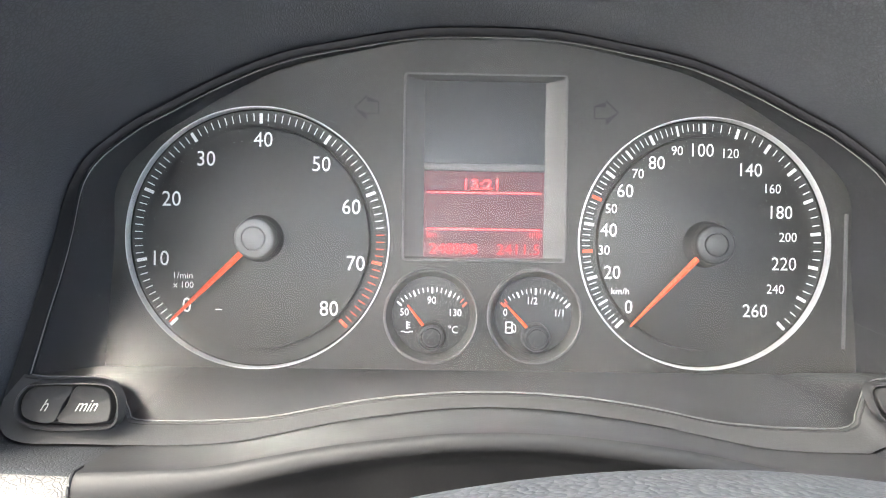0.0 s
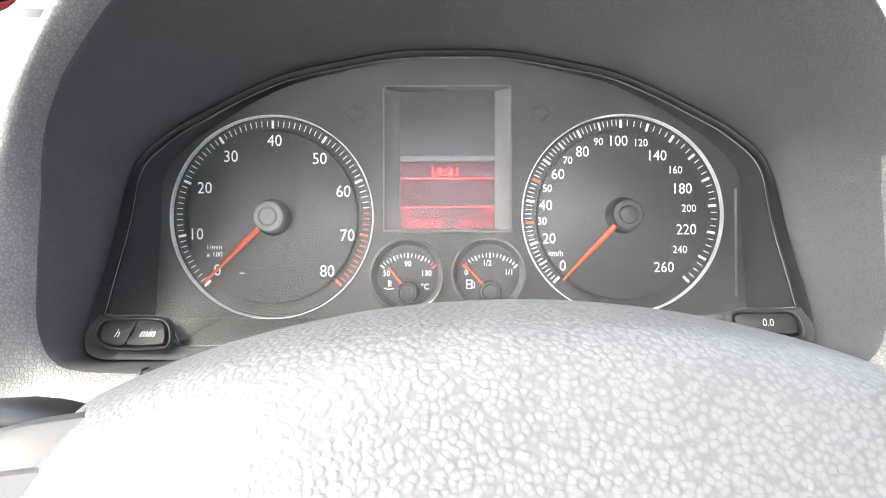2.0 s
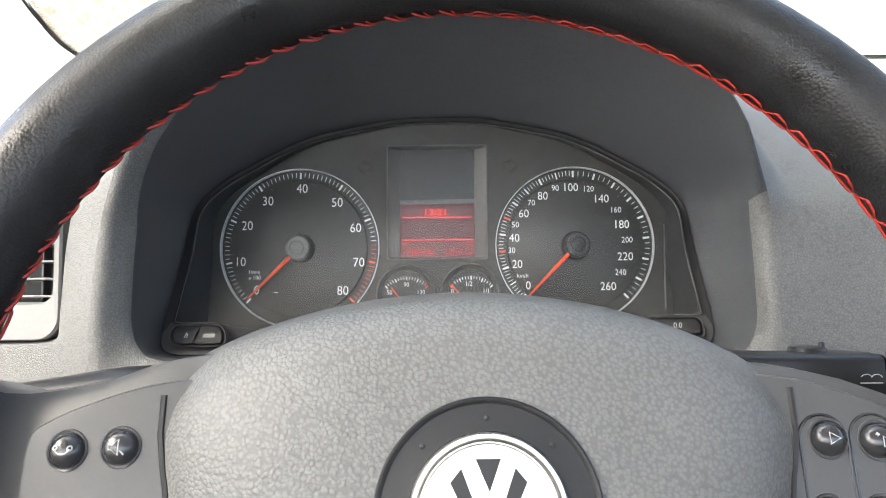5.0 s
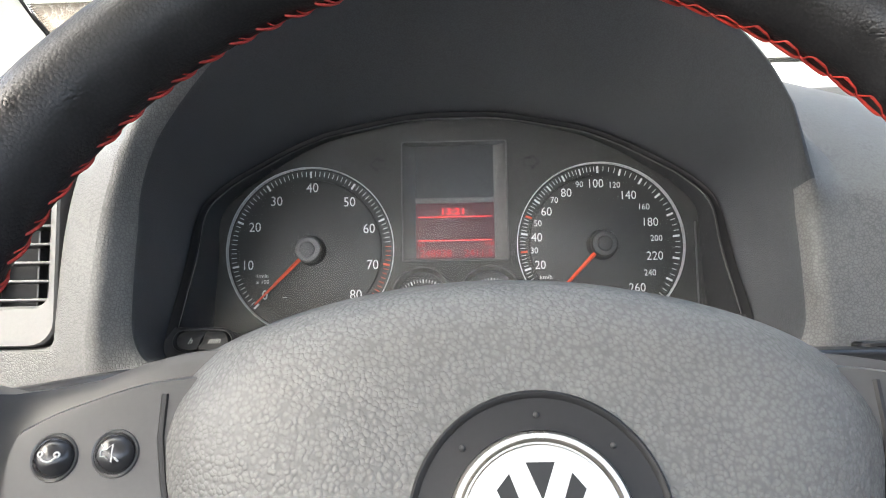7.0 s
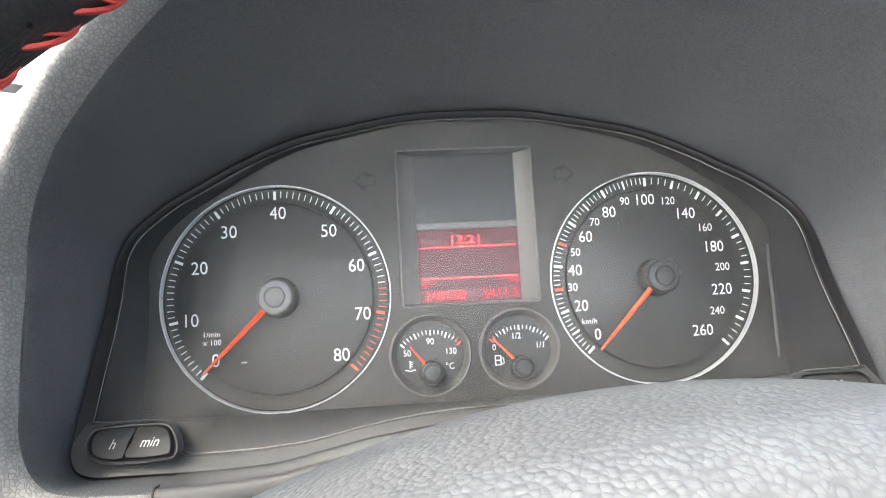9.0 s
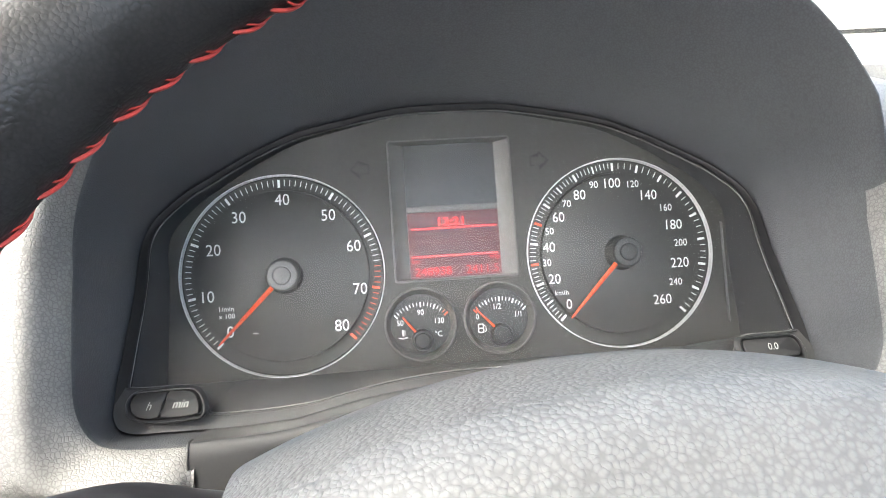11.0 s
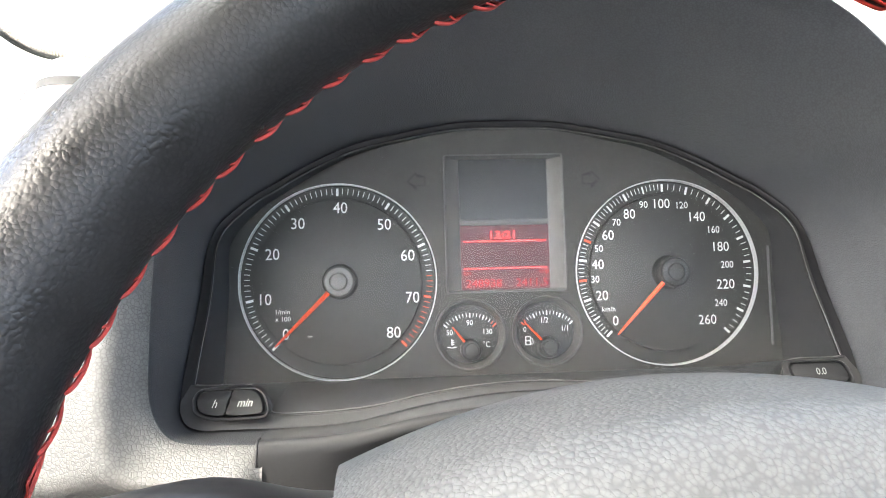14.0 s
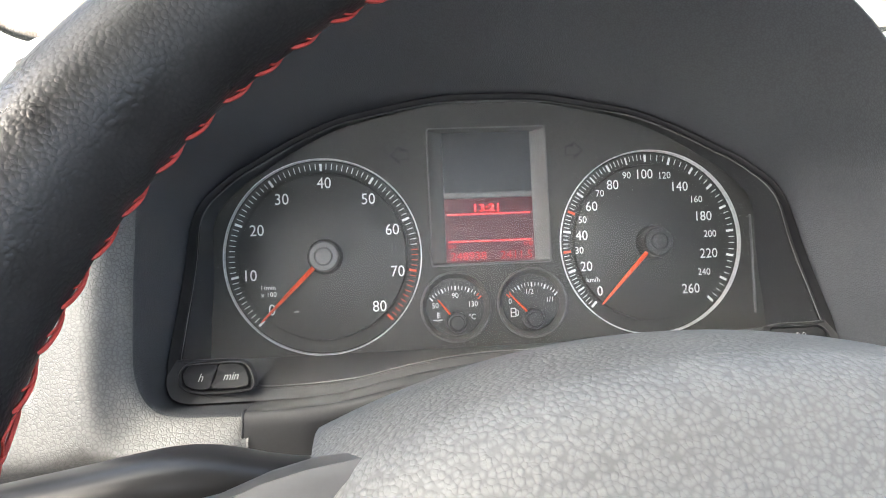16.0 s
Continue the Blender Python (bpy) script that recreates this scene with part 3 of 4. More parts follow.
part("dark_screen", block(LX0, depth - 0.0004, 0.9845, LX1, depth + 0.002, 1.0215, 0), SCREEN, display, "blank dark upper screen", flat=True)
part("divider", block(LX0, depth - 0.0018, 0.9812, LX1, depth + 0.002, 0.9845, 0.0004), VENTM, display, "pale grey divider")
lcd = part("lit_screen", block(LX0, depth - 0.0006, 0.9425, LX1, depth + 0.002, 0.9812, 0), LCD, display, "lit red lower screen", flat=True)
y_t = depth - 0.0009
mid = (LX0 + LX1) / 2
lettering("clock_figures", "13:21", mid - 0.0012, 0.9755, y_t, 0.0044, LCDTEXT, lcd, narrow=1.25, label="bright red time 13:21")
for z in (0.9718, 0.9558):
    part("screen_line", marks([[(LX0 + 0.0016, y_t, z - 0.00024), (LX1 - 0.0016, y_t, z - 0.00024), (LX1 - 0.0016, y_t, z + 0.00024), (LX0 + 0.0016, y_t, z + 0.00024)]]), LCDTEXT, lcd, flat=True)
lettering("unit", "km", LX0 + 0.0036, 0.9533, y_t, 0.0026, LCDDIM, lcd)
lettering("unit", "trip", LX1 - 0.0036, 0.9533, y_t, 0.0028, LCDDIM, lcd)
lettering("reading", "248938", LX0 + 0.0132, 0.9472, y_t, 0.0046, LCDDIM, lcd, narrow=1.08)
lettering("reading", "2411.5", LX1 - 0.0110, 0.9472, y_t, 0.0046, LCDDIM, lcd, narrow=1.08)


def arrow(cx, cz, sign):
    pts = [(-0.0055, 0), (0.0002, 0.0056), (0.0002, 0.0028), (0.0055, 0.0028), (0.0055, -0.0028), (0.0002, -0.0028), (0.0002, -0.0056)]
    outer = [(cx + sign * x, cz + z) for x, z in pts]
    inner = [(cx + sign * (x * 0.87 + 0.0002), cz + z * 0.83) for x, z in pts]
    part("turn_arrow", panel_with_holes(outer, [inner], -0.0001), INK, cluster, "unlit black arrow outline", flat=True)


arrow(-0.0538, 1.0075, 1)
arrow(0.0500, 1.0071, -1)


def key_y(z):
    return -0.0650 + 0.85 * (z - 0.8953)


def key_pocket(outline):
    """A raised rim round a recess with a black floor, in which keys sit."""
    c = (sum(p[0] for p in outline) / len(outline), sum(p[1] for p in outline) / len(outline))

    def row(grow, dy):
        out = []
        for x, z in outline:
            d = Vector((x - c[0], z - c[1]))
            q = d + d.normalized() * grow
            out.append((c[0] + q.x, key_y(c[1] + q.y) + dy, c[1] + q.y))
        return out
    part("key_rim", loft([row(0.0016, 0.002), row(0.0014, -0.0016), row(0.0009, -0.0024), row(0.0004, -0.0022), row(0.0, -0.0012), row(0.0, 0.004)]), BEZEL, cluster, "dark rim round the keys")
    part("key_pocket", loft([row(0.0, 0.002), row(-0.0035, 0.0021)], cap=True), INK, cluster, "black recess under the keys", flat=True)


def key(name, outline, word, wx, wz, size, label):
    c = (sum(p[0] for p in outline) / len(outline), sum(p[1] for p in outline) / len(outline))

    def row(k, dy):
        return [(c[0] + (x - c[0]) * k, key_y(c[1] + (z - c[1]) * k) + dy, c[1] + (z - c[1]) * k) for x, z in outline]
    k = part(name, loft([row(1.0, 0.003), row(1.0, -0.0008), row(0.985, -0.0016), row(0.95, -0.0020), row(0.05, -0.0022)], cap=True), KEYM, cluster, label)
    lettering("key_word", word, wx, wz, key_y(wz) - 0.0026, size, PRINT, k, shear=0.25, lean=0.85)


def outline_of(points):
    return [(p[0], p[1]) for p in smooth_line([(*p, 0) for p in points], 3, loop=True)]


key_pocket(outline_of([(-0.1450, 0.8998), (-0.1570, 0.8998), (-0.1600, 0.8985), (-0.1610, 0.8955), (-0.1590, 0.8912), (-0.1530, 0.8888), (-0.1450, 0.8884), (-0.1310, 0.8884), (-0.1282, 0.8892), (-0.1276, 0.8915), (-0.1292, 0.8955), (-0.1320, 0.8985), (-0.1355, 0.8998)]))
left_key = outline_of([(-0.1452, 0.8994), (-0.1560, 0.8994), (-0.1595, 0.8982), (-0.1602, 0.8952), (-0.1580, 0.8914), (-0.1530, 0.8896), (-0.1468, 0.8896), (-0.1460, 0.8945)])
right_key = outline_of([(-0.1442, 0.8994), (-0.1365, 0.8994), (-0.1325, 0.8978), (-0.1302, 0.8945), (-0.1294, 0.8912), (-0.1312, 0.8896), (-0.1458, 0.8896), (-0.1450, 0.8945)])
key("hour_key", left_key, "h", -0.1515, 0.8944, 0.0033, "black key marked h")
key("minute_key", right_key, "min", -0.1377, 0.8944, 0.0033, "black key marked min")
key_pocket(round_rect(0.1283, 0.8920, 0.1578, 0.9026, 0.004))
key("trip_reset_key", round_rect(0.1292, 0.8937, 0.1570, 0.9020, 0.0034), "0.0", 0.1435, 0.8985, 0.0030, "black trip reset key marked 0.0")

# dust and fine scratches on the lens
rng = random.Random(4)
bm = bmesh.new()
for i in range(520):
    if i < 330:
        z = rng.uniform(0.8915, 0.9165)
        x = rng.gauss(0.071 - (z - 0.8915) * 0.9, 0.0055)
    else:
        x, z = rng.uniform(-0.15, 0.15), rng.uniform(0.9, 0.97)
    if z < 0.8925 or z > 1.0:
        continue
    s = rng.uniform(0.00003, 0.0001) * (1.8 if rng.random() < 0.06 else 1)
    w = rng.uniform(0.4, 1.6)
    y = lens_y(z) - 0.0003
    bm.faces.new([bm.verts.new((x + s * a * w, y + 0.39 * s * b, z + s * b)) for a, b in ((-1, -0.6), (0.7, -1), (1, 0.5), (-0.5, 1))])
tagged(part("dust", bm, PRINT, cluster, "pale dust specks", flat=True), kind="stuff")

bm = bmesh.new()
for i in range(46):
    x, z = rng.uniform(-0.14, 0.14), 0.899 + abs(rng.gauss(0, 0.018))
    a, length, w = rng.gauss(0.2, 0.7), rng.uniform(0.003, 0.014), rng.uniform(0.00002, 0.00004)
    dx, dz = cos(a) * length, sin(a) * length
    pts = [(x, z), (x + dx, z + dz), (x + dx + w, z + dz + w), (x, z + 2 * w)]
    if min(p[1] for p in pts) < 0.8985 or max(p[1] for p in pts) > 1.0:
        continue
    bm.faces.new([bm.verts.new((px, lens_y(pz) - 0.0004, pz)) for px, pz in pts])
tagged(part("scratches", bm, SCRATCH, cluster, "fine pale scratches", flat=True), kind="stuff")

# ---- dashboard round the cluster ----
# half loops from the top middle round to the bottom middle: x, z, y
LOOP_B = [(0.0, 1.093), (0.04, 1.089), (0.075, 1.078), (0.101, 1.064), (0.122, 1.043), (0.140, 1.020), (0.1545, 0.996), (0.1635, 0.975), (0.1675, 0.952), (0.1692, 0.92), (0.1688, 0.900), (0.1630, 0.8875), (0.152, 0.8828), (0.1250, 0.8813), (0.1222, 0.8795), (0.1215, 0.850), (0.0, 0.84)]
LOOP_C = [(0.0, 1.0965), (0.045, 1.0915), (0.082, 1.080), (0.110, 1.066), (0.1315, 1.051), (0.149, 1.030), (0.1612, 1.005), (0.1705, 0.980), (0.178, 0.953), (0.1815, 0.92), (0.183, 0.893), (0.178, 0.872), (0.155, 0.8675), (0.1250, 0.8660), (0.1222, 0.8640), (0.1215, 0.84), (0.0, 0.83)]
LOOP_D = [(0.0, 1.106), (0.05, 1.101), (0.09, 1.090), (0.121, 1.077), (0.147, 1.061), (0.168, 1.041), (0.184, 1.014), (0.195, 0.985), (0.201, 0.955), (0.204, 0.92), (0.205, 0.887), (0.200, 0.862), (0.165, 0.8545), (0.1260, 0.8525), (0.1228, 0.8505), (0.122, 0.83), (0.0, 0.82)]
LOOP_E = [(0.0, 1.112), (0.06, 1.108), (0.11, 1.097), (0.155, 1.08), (0.20, 1.062), (0.25, 1.042), (0.31, 1.015), (0.37, 0.985), (0.39, 0.955), (0.39, 0.92), (0.39, 0.885), (0.38, 0.855), (0.30, 0.838), (0.20, 0.834), (0.17, 0.833), (0.15, 0.832), (0.0, 0.832)]
LOOP_F = [(0.0, 1.15), (0.09, 1.15), (0.18, 1.15), (0.27, 1.145), (0.36, 1.13), (0.45, 1.11), (0.55, 1.09), (0.66, 1.03), (0.70, 0.97), (0.70, 0.92), (0.70, 0.88), (0.68, 0.82), (0.58, 0.79), (0.50, 0.78), (0.35, 0.765), (0.25, 0.76), (0.0, 0.76)]


def half_line(points, n=6):
    return [(p[0], p[1]) for p in smooth_line([(*p, 0) for p in points], n)]


def full(points):
    h = half_line(points)
    return [(XC + x, z) for x, z in h] + [(XC - x, z) for x, z in h[-2:0:-1]]


loops = [full(p) for p in (LOOP_B, LOOP_C, LOOP_D, LOOP_E, LOOP_F)]


# the cluster's edge, as a loop that matches the others point by point: by the direction from the middle
def matched(loop, ref):
    mid = Vector((XC, 0.955))
    out = []
    for x, z in ref:
        d = (Vector((x, z)) - mid).normalized()
        best, hit = None, None
        for i in range(len(loop)):
            a, b = Vector(loop[i]) - mid, Vector(loop[(i + 1) % len(loop)]) - mid
            e = b - a
            den = d.x * e.y - d.y * e.x
            if abs(den) < 1e-12:
                continue
            t = (a.x * e.y - a.y * e.x) / den
            s = (a.x * d.y - a.y * d.x) / den
            if t > 0 and -1e-6 <= s <= 1 + 1e-6 and (best is None or t > best):
                best = t
        out.append(tuple(mid + d * best))
    return out


edge = matched(OUTER_LOOP, loops[0])
row_a = [(XC + (x - XC) * 1.004, outer_y(x, z) + 0.0006, z + (0.0008 if z > 0.95 else -0.0010 - 0.0018 * max(0.0, min(1.0, (0.1 - abs(x)) / 0.02)) * (1 if z < 0.9 else 0))) for x, z in edge]


def high(z):
    return max(0.0, min(1.0, (z - 0.955) / 0.045))


row_b = [(XC + (x - XC) * (1 + 0.006 * high(z)) + (0.009 * min(1.0, x / 0.12) if x > 0 and z > 0.885 else 0.0), -0.098 - 0.010 * high(z), z + 0.0012 * high(z)) for x, z in loops[0]]


def rises(z, foot, height):
    return max(0.0, min(1.0, (z - foot) / height))


row_c = [(x + (0.003 * rises(z, 0.94, 0.03) if x > 0.05 else 0.0), (-0.107 if x > 0 else -0.112) - (0.022 if x > 0 else 0.008) * rises(z, 0.955, 0.05) + (0.006 * rises(-abs(x - XC), -0.1285, 0.005) if z < 0.875 else 0.0), z) for x, z in loops[1]]
row_in = [tuple(Vector(b).lerp(Vector(a), min(0.45, 0.014 / (Vector(a) - Vector(b)).length))) for a, b in zip(row_a, row_b)]
rows_in = []
for k in range(9):
    t = k / 8
    rows_in.append([tuple(Vector(a).lerp(Vector(b), t)) for a, b in zip(row_a, row_in)])


def y_d(x, z):
    return (-0.105 + 0.075 * rises(z, 0.965, 0.12) if x > 0 else -0.104 + 0.05 * rises(z, 1.0, 0.09)) + 0.018 * rises(-z, -0.866, 0.012)


def y_e(x, z):
    return (-0.094 + 0.114 * rises(z, 0.955, 0.13) if x > 0 else -0.072 + 0.092 * rises(z, 0.985, 0.11))


def y_f(x, z):
    return -0.06 + 0.40 * max(0.0, min(1.0, (z - 0.90) / 0.22))


row_d = [(x, y_d(x, z), z) for x, z in loops[2]]
row_e = [(x, y_e(x, z), z) for x, z in loops[3]]


def between(t, back_off):
    """A row between D and E; beside the air vent it falls back, to seat the vent's frame."""
    out = []
    for d, e in zip(row_d, row_e):
        p = Vector(d).lerp(Vector(e), t)
        if p.x < -0.1 and 0.88 < p.z < 1.015:
            p.y += back_off * min(1.0, (1.015 - p.z) / 0.02, max(0.0, p.z - 0.8925) / 0.005)
        out.append(tuple(p))
    return out


def lowered(p):
    """The dash falls away towards the driver's door."""
    x, y, z = p
    k = max(0.0, min(1.0, (-x - 0.172) / 0.022))
    return (x, y, z + k * min(0.0, 1.000 + 0.30 * (y + 0.1) - z))


rows_out = [row_in, row_b, row_c, row_d, between(0.03, 0.0035), between(0.075, 0.042), between(1.0, 0.02), [(x, y_f(x, z), z) for x, z in loops[4]]]
rows_out = rows_out[:3] + [[lowered(p) for p in row] for row in rows_out[3:]]


def densify(rows, n):
    """Straight spans between the rows, with rounded bends at the rows."""
    cols = []
    for i in range(len(rows[0])):
        pts = [Vector(r[i]) for r in rows]
        col = [pts[0]]
        for k, (p0, p1, p2) in enumerate(zip(pts, pts[1:], pts[2:])):
            r = (0.006, 0.007)[k] if k < 2 else 0.02
            a = p1.lerp(p0, min(0.48, r / max((p1 - p0).length, 1e-6)))
            b = p1.lerp(p2, min(0.48, r / max((p1 - p2).length, 1e-6)))
            for h in range(n):
                t = h / (n - 1)
                col.append((1 - t) ** 2 * a + 2 * t * (1 - t) * p1 + t * t * b)
        cols.append(col + [pts[-1]])
    return [[c[k] for c in cols] for k in range(len(cols[0]))]


dash = thing("dashboard", (XC, 0.0, 0.832), "dark grey grained plastic dashboard with a deep hood over the gauges", "dashboard")
# black box behind the gauges: unseen, added to stop light leaking in
back = [(x, 0.045, z) for x, _, z in row_a]
part("light_stop_wall", loft([row_a, back], cap=False), INK, dash)
part("light_stop_panel", slab([(x, z) for x, _, z in row_a], 0.040, 0.045), INK, dash, flat=True)
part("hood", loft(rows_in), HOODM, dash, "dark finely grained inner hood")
# the fold round the mouth: above, its shade is painted with the hood's dark colour; below, the dash's grained skin runs
# up to the mouth
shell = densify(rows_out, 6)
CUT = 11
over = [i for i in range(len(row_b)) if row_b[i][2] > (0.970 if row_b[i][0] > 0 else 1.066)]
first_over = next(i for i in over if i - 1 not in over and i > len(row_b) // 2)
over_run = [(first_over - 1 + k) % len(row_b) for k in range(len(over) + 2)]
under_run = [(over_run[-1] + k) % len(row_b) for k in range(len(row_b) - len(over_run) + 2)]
part("shaded_lip", loft([[row[i] for i in over_run] for row in shell[:CUT + 1]], ring=False), HOODM, dash, "dark rolled lip of the hood")
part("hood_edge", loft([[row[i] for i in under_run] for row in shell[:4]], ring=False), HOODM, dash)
part("dash_shell", joined(loft(shell[CUT:]), loft([[row[i] for i in under_run] for row in shell[3:CUT + 1]], ring=False)), DASH, dash, "grey leather-grained moulding")

# air vent beside the cluster
vent_out, vent_in = round_rect(-0.375, 0.8935, -0.2115, 1.004, 0.013), round_rect(-0.367, 0.915, -0.218, 0.997, 0.007)
vy = -0.0985
vent = thing("air_vent", (-0.30, -0.09, 0.8915), "grey dashboard air vent with dark horizontal slats", "air vent")
part("frame", loft([[(x, vy + 0.02, z) for x, z in vent_out], [(x, vy + 0.0012, z) for x, z in vent_out],
                    [(-0.293 + (x + 0.293) * 0.985, vy, 0.948 + (z - 0.948) * 0.985) for x, z in vent_out],
                    [(x, vy + 0.0015, z) for x, z in round_rect(-0.368, 0.9135, -0.2165, 0.9985, 0.009)],
                    [(x, vy + 0.004, z) for x, z in vent_in], [(x, vy + 0.035, z) for x, z in vent_in]]), VENTM, vent)
part("vent_back", slab(vent_in, vy + 0.033, vy + 0.036), INK, vent, flat=True)
for k in range(8):
    z = 0.9185 + k * 0.010
    part("slat", block(-0.366, vy + 0.006, z - 0.0009, -0.2182, vy + 0.022, z + 0.0007, 0.0005), SATIN, vent)
for x in (-0.345, -0.318, -0.291, -0.264, -0.237):
    part("upright_vane", block(x - 0.0007, vy + 0.024, 0.915, x + 0.0007, vy + 0.032, 0.995, 0.0003), SATIN, vent)
wx, wz = -0.252, 0.9005
part("symbol", joined(*[tube([(wx + k * 0.004 - 0.001, vy - 0.0004, wz - 0.003), (wx + k * 0.004 + 0.0006, vy - 0.0004, wz), (wx + k * 0.004 - 0.001, vy - 0.0004, wz + 0.003)], 0.0003, 5) for k in range(3)]), WHITE, vent, "small white airflow symbol")

# dark panels beside the dash's right part
console = thing("centre_console_panel", (0.3, -0.09, 0.83), "smooth black centre console panels with a narrow joint", "console")
part("upper_panel", block(0.243, -0.1005, 0.9125, 0.43, -0.06, 0.985, 0.003), GLOSSY, console)
part("lower_panel", block(0.246, -0.1015, 0.80, 0.43, -0.06, 0.9105, 0.003), GLOSSY, console)

# gap cover under the cluster, between dash and column
LIP_LINE = [(x - 0.0015, z) for x, z in reversed(lip_half) if x < 0.135]


def lip_height(x):
    """The height of the cluster's lower lip above x."""
    d = abs(x - XC)
    for (x0, z0), (x1, z1) in zip(LIP_LINE, LIP_LINE[1:]):
        if x0 - XC <= d <= x1 - XC:
            return z0 + (z1 - z0) * (d - x0 + XC) / max(x1 - x0, 1e-9)
    return LIP_LINE[-1][1]


# from under the lip forward over the flat top, round the bright front edge and back below it
gap = thing("gap_cover", (XC, -0.09, 0.835), "smooth satin grey cover strip below the gauges", "trim cover")
rows = []
for i in range(61):
    x = -0.1258 + 0.2486 * i / 60
    z = lip_height(x) - 0.0002
    y0, y1 = outer_y(x, z) + 0.004, -0.0925 - 0.0065 * (abs(x - XC) / 0.125) ** 2
    col = [(x, y0, z - 0.0002)] + [(x, y0 + (y1 - y0) * k, z - 0.0003 + 0.0006 * k) for k in (0.3, 0.6, 0.85)]
    h = 0.0036 + 0.0034 * (abs(x - XC) / 0.125) ** 2
    for k in range(9):
        q = pi / 2 * k / 8
        col.append((x, y1 - 0.0038 * sin(q), z + 0.0003 - h * (1 - cos(q))))
    under = max(0.0, min(1.0, 1.9 - 2.4 * abs(x - XC) / 0.125))
    rows.append(col + [(x, y1 - 0.0038 + under * dy, z - h - dz) for dy, dz in ((0.0002, 0.0004), (0.001, 0.0012), (0.0058, 0.003), (0.0118, 0.009), (0.0158, 0.04))])
part("end_joint", tube([p for p in rows[0][3:16]], 0.0006, 6), INK, gap, "dark joint")
part("cover_top", loft([r[:6] for r in rows], ring=False), COVERM, gap)
part("front_edge", loft([r[5:] for r in rows], ring=False), COVERM, gap, "rounded satin front edge")

column = thing("steering_column_cover", (0.015, -0.16, 0.78), "dark grey grained steering column cover", "column cover")
sec = round_rect(-0.045, 0.795, 0.07, 0.862, 0.02)
part("shroud", loft([[(x, y, z - (y + 0.1) * dz) for x, z in sec] for y, dz in ((-0.085, 0.0), (-0.12, 0.02), (-0.17, 0.04), (-0.215, 0.05))], cap=True), DASH, column)


def upright(cx, cy, profile, n=40):
    return loft([[(cx + r * sin(2 * pi * i / n), cy + r * cos(2 * pi * i / n), z) for i in range(n)] for r, z in profile])


def stalk(name, label, pts, power=0.7, cap_material=LEVERM):
    """A flattened lever; pts rows of x, y, z, half thickness along y, half height."""
    base = pts[0]
    t = thing(name, base[:3], label, "lever")
    rows = []
    first = smooth_line([p[:3] for p in pts], 4)
    second = smooth_line([(p[3], p[4], 0) for p in pts], 4)
    for (x, y, z), (a, b, _) in zip(first, second):
        rows.append([(x, y + a * (abs(cos(q)) ** power) * (1 if cos(q) > 0 else -1), z + b * (abs(sin(q)) ** power) * (1 if sin(q) > 0 else -1)) for q in (2 * pi * k / 32 for k in range(32))])
    cut = len(rows) - 7
    lever = part("lever", loft(rows[:cut], cap=True), LEVERM, t)
    neck = [[Vector(p).lerp(Vector(c), 0.1) for p in row] for row, c in ((rows[cut - 1], first[cut - 1]), (rows[cut], first[cut]))]
    part("ring_joint", loft(neck), INK, lever, "dark joint")
    part("end_cap", loft(rows[cut:], cap=True), cap_material, t)
    return t


stalk("indicator_stalk", "smooth black indicator stalk behind the steering wheel", [(-0.060, -0.165, 0.868, 0.012, 0.009), (-0.095, -0.172, 0.871, 0.013, 0.010), (-0.125, -0.178, 0.8755, 0.015, 0.0125), (-0.16, -0.182, 0.8722, 0.014, 0.0118), (-0.20, -0.184, 0.868, 0.012, 0.010), (-0.225, -0.184, 0.866, 0.011, 0.009), (-0.232, -0.184, 0.8655, 0.007, 0.006)])
wiper = stalk("wiper_stalk", "smooth black wiper stalk with a white washer symbol", [(0.08, -0.165, 0.878, 0.011, 0.009), (0.12, -0.176, 0.8828, 0.013, 0.0095), (0.15, -0.178, 0.8833, 0.0135, 0.0095), (0.184, -0.178, 0.8832, 0.0135, 0.0095), (0.1885, -0.178, 0.8832, 0.013, 0.009), (0.190, -0.178, 0.8832, 0.011, 0.0075)], 0.28, INK_EDGE)
part("washer_symbol", joined(*[tube([(0.1795 + 0.0022 * cos(q) + k, -0.1918, 0.8835 + 0.0016 * sin(q)) for q in (0.2, 0.8, 1.5, 2.3, 2.9)], 0.00016, 5) for k in (0.0, 0.0042)],
     tube([(0.177, -0.1918, 0.8815), (0.186, -0.1918, 0.8815)], 0.00016, 5)), PRINT, wiper, "white washer symbol")
part("thumb_wheel", upright(0.166, -0.172, [(0.0080, 0.8915), (0.0078, 0.8938), (0.0070, 0.8946), (0.0001, 0.8948)]), LEVERM, wiper, "round black thumb wheel")
part("thumb_nub", upright(0.1722, -0.172, [(0.0013, 0.893), (0.0013, 0.8960), (0.0008, 0.8967), (0.0001, 0.8968)], 12), LEVERM, wiper)

# ---- steering wheel ----
WHEEL = CAR @ Matrix(((0.99894668, -0.01005115, 0.04477168, 0.0203), (0.04588604, 0.21881517, -0.97468682, -0.2524), (0.0, 0.97571456, 0.21904589, 0.8673), (0, 0, 0, 1)))
# in the wheel's own frame x is to the right, y up along its face, z towards the driver
wheel = thing("steering_wheel", (0, 0, 0), "black leather steering wheel with red stitching and grey airbag pad", "steering wheel", frame_m=WHEEL)
RC, RA, RN, RS = 0.1790, 0.0166, 0.009, 0.1649
rows = []
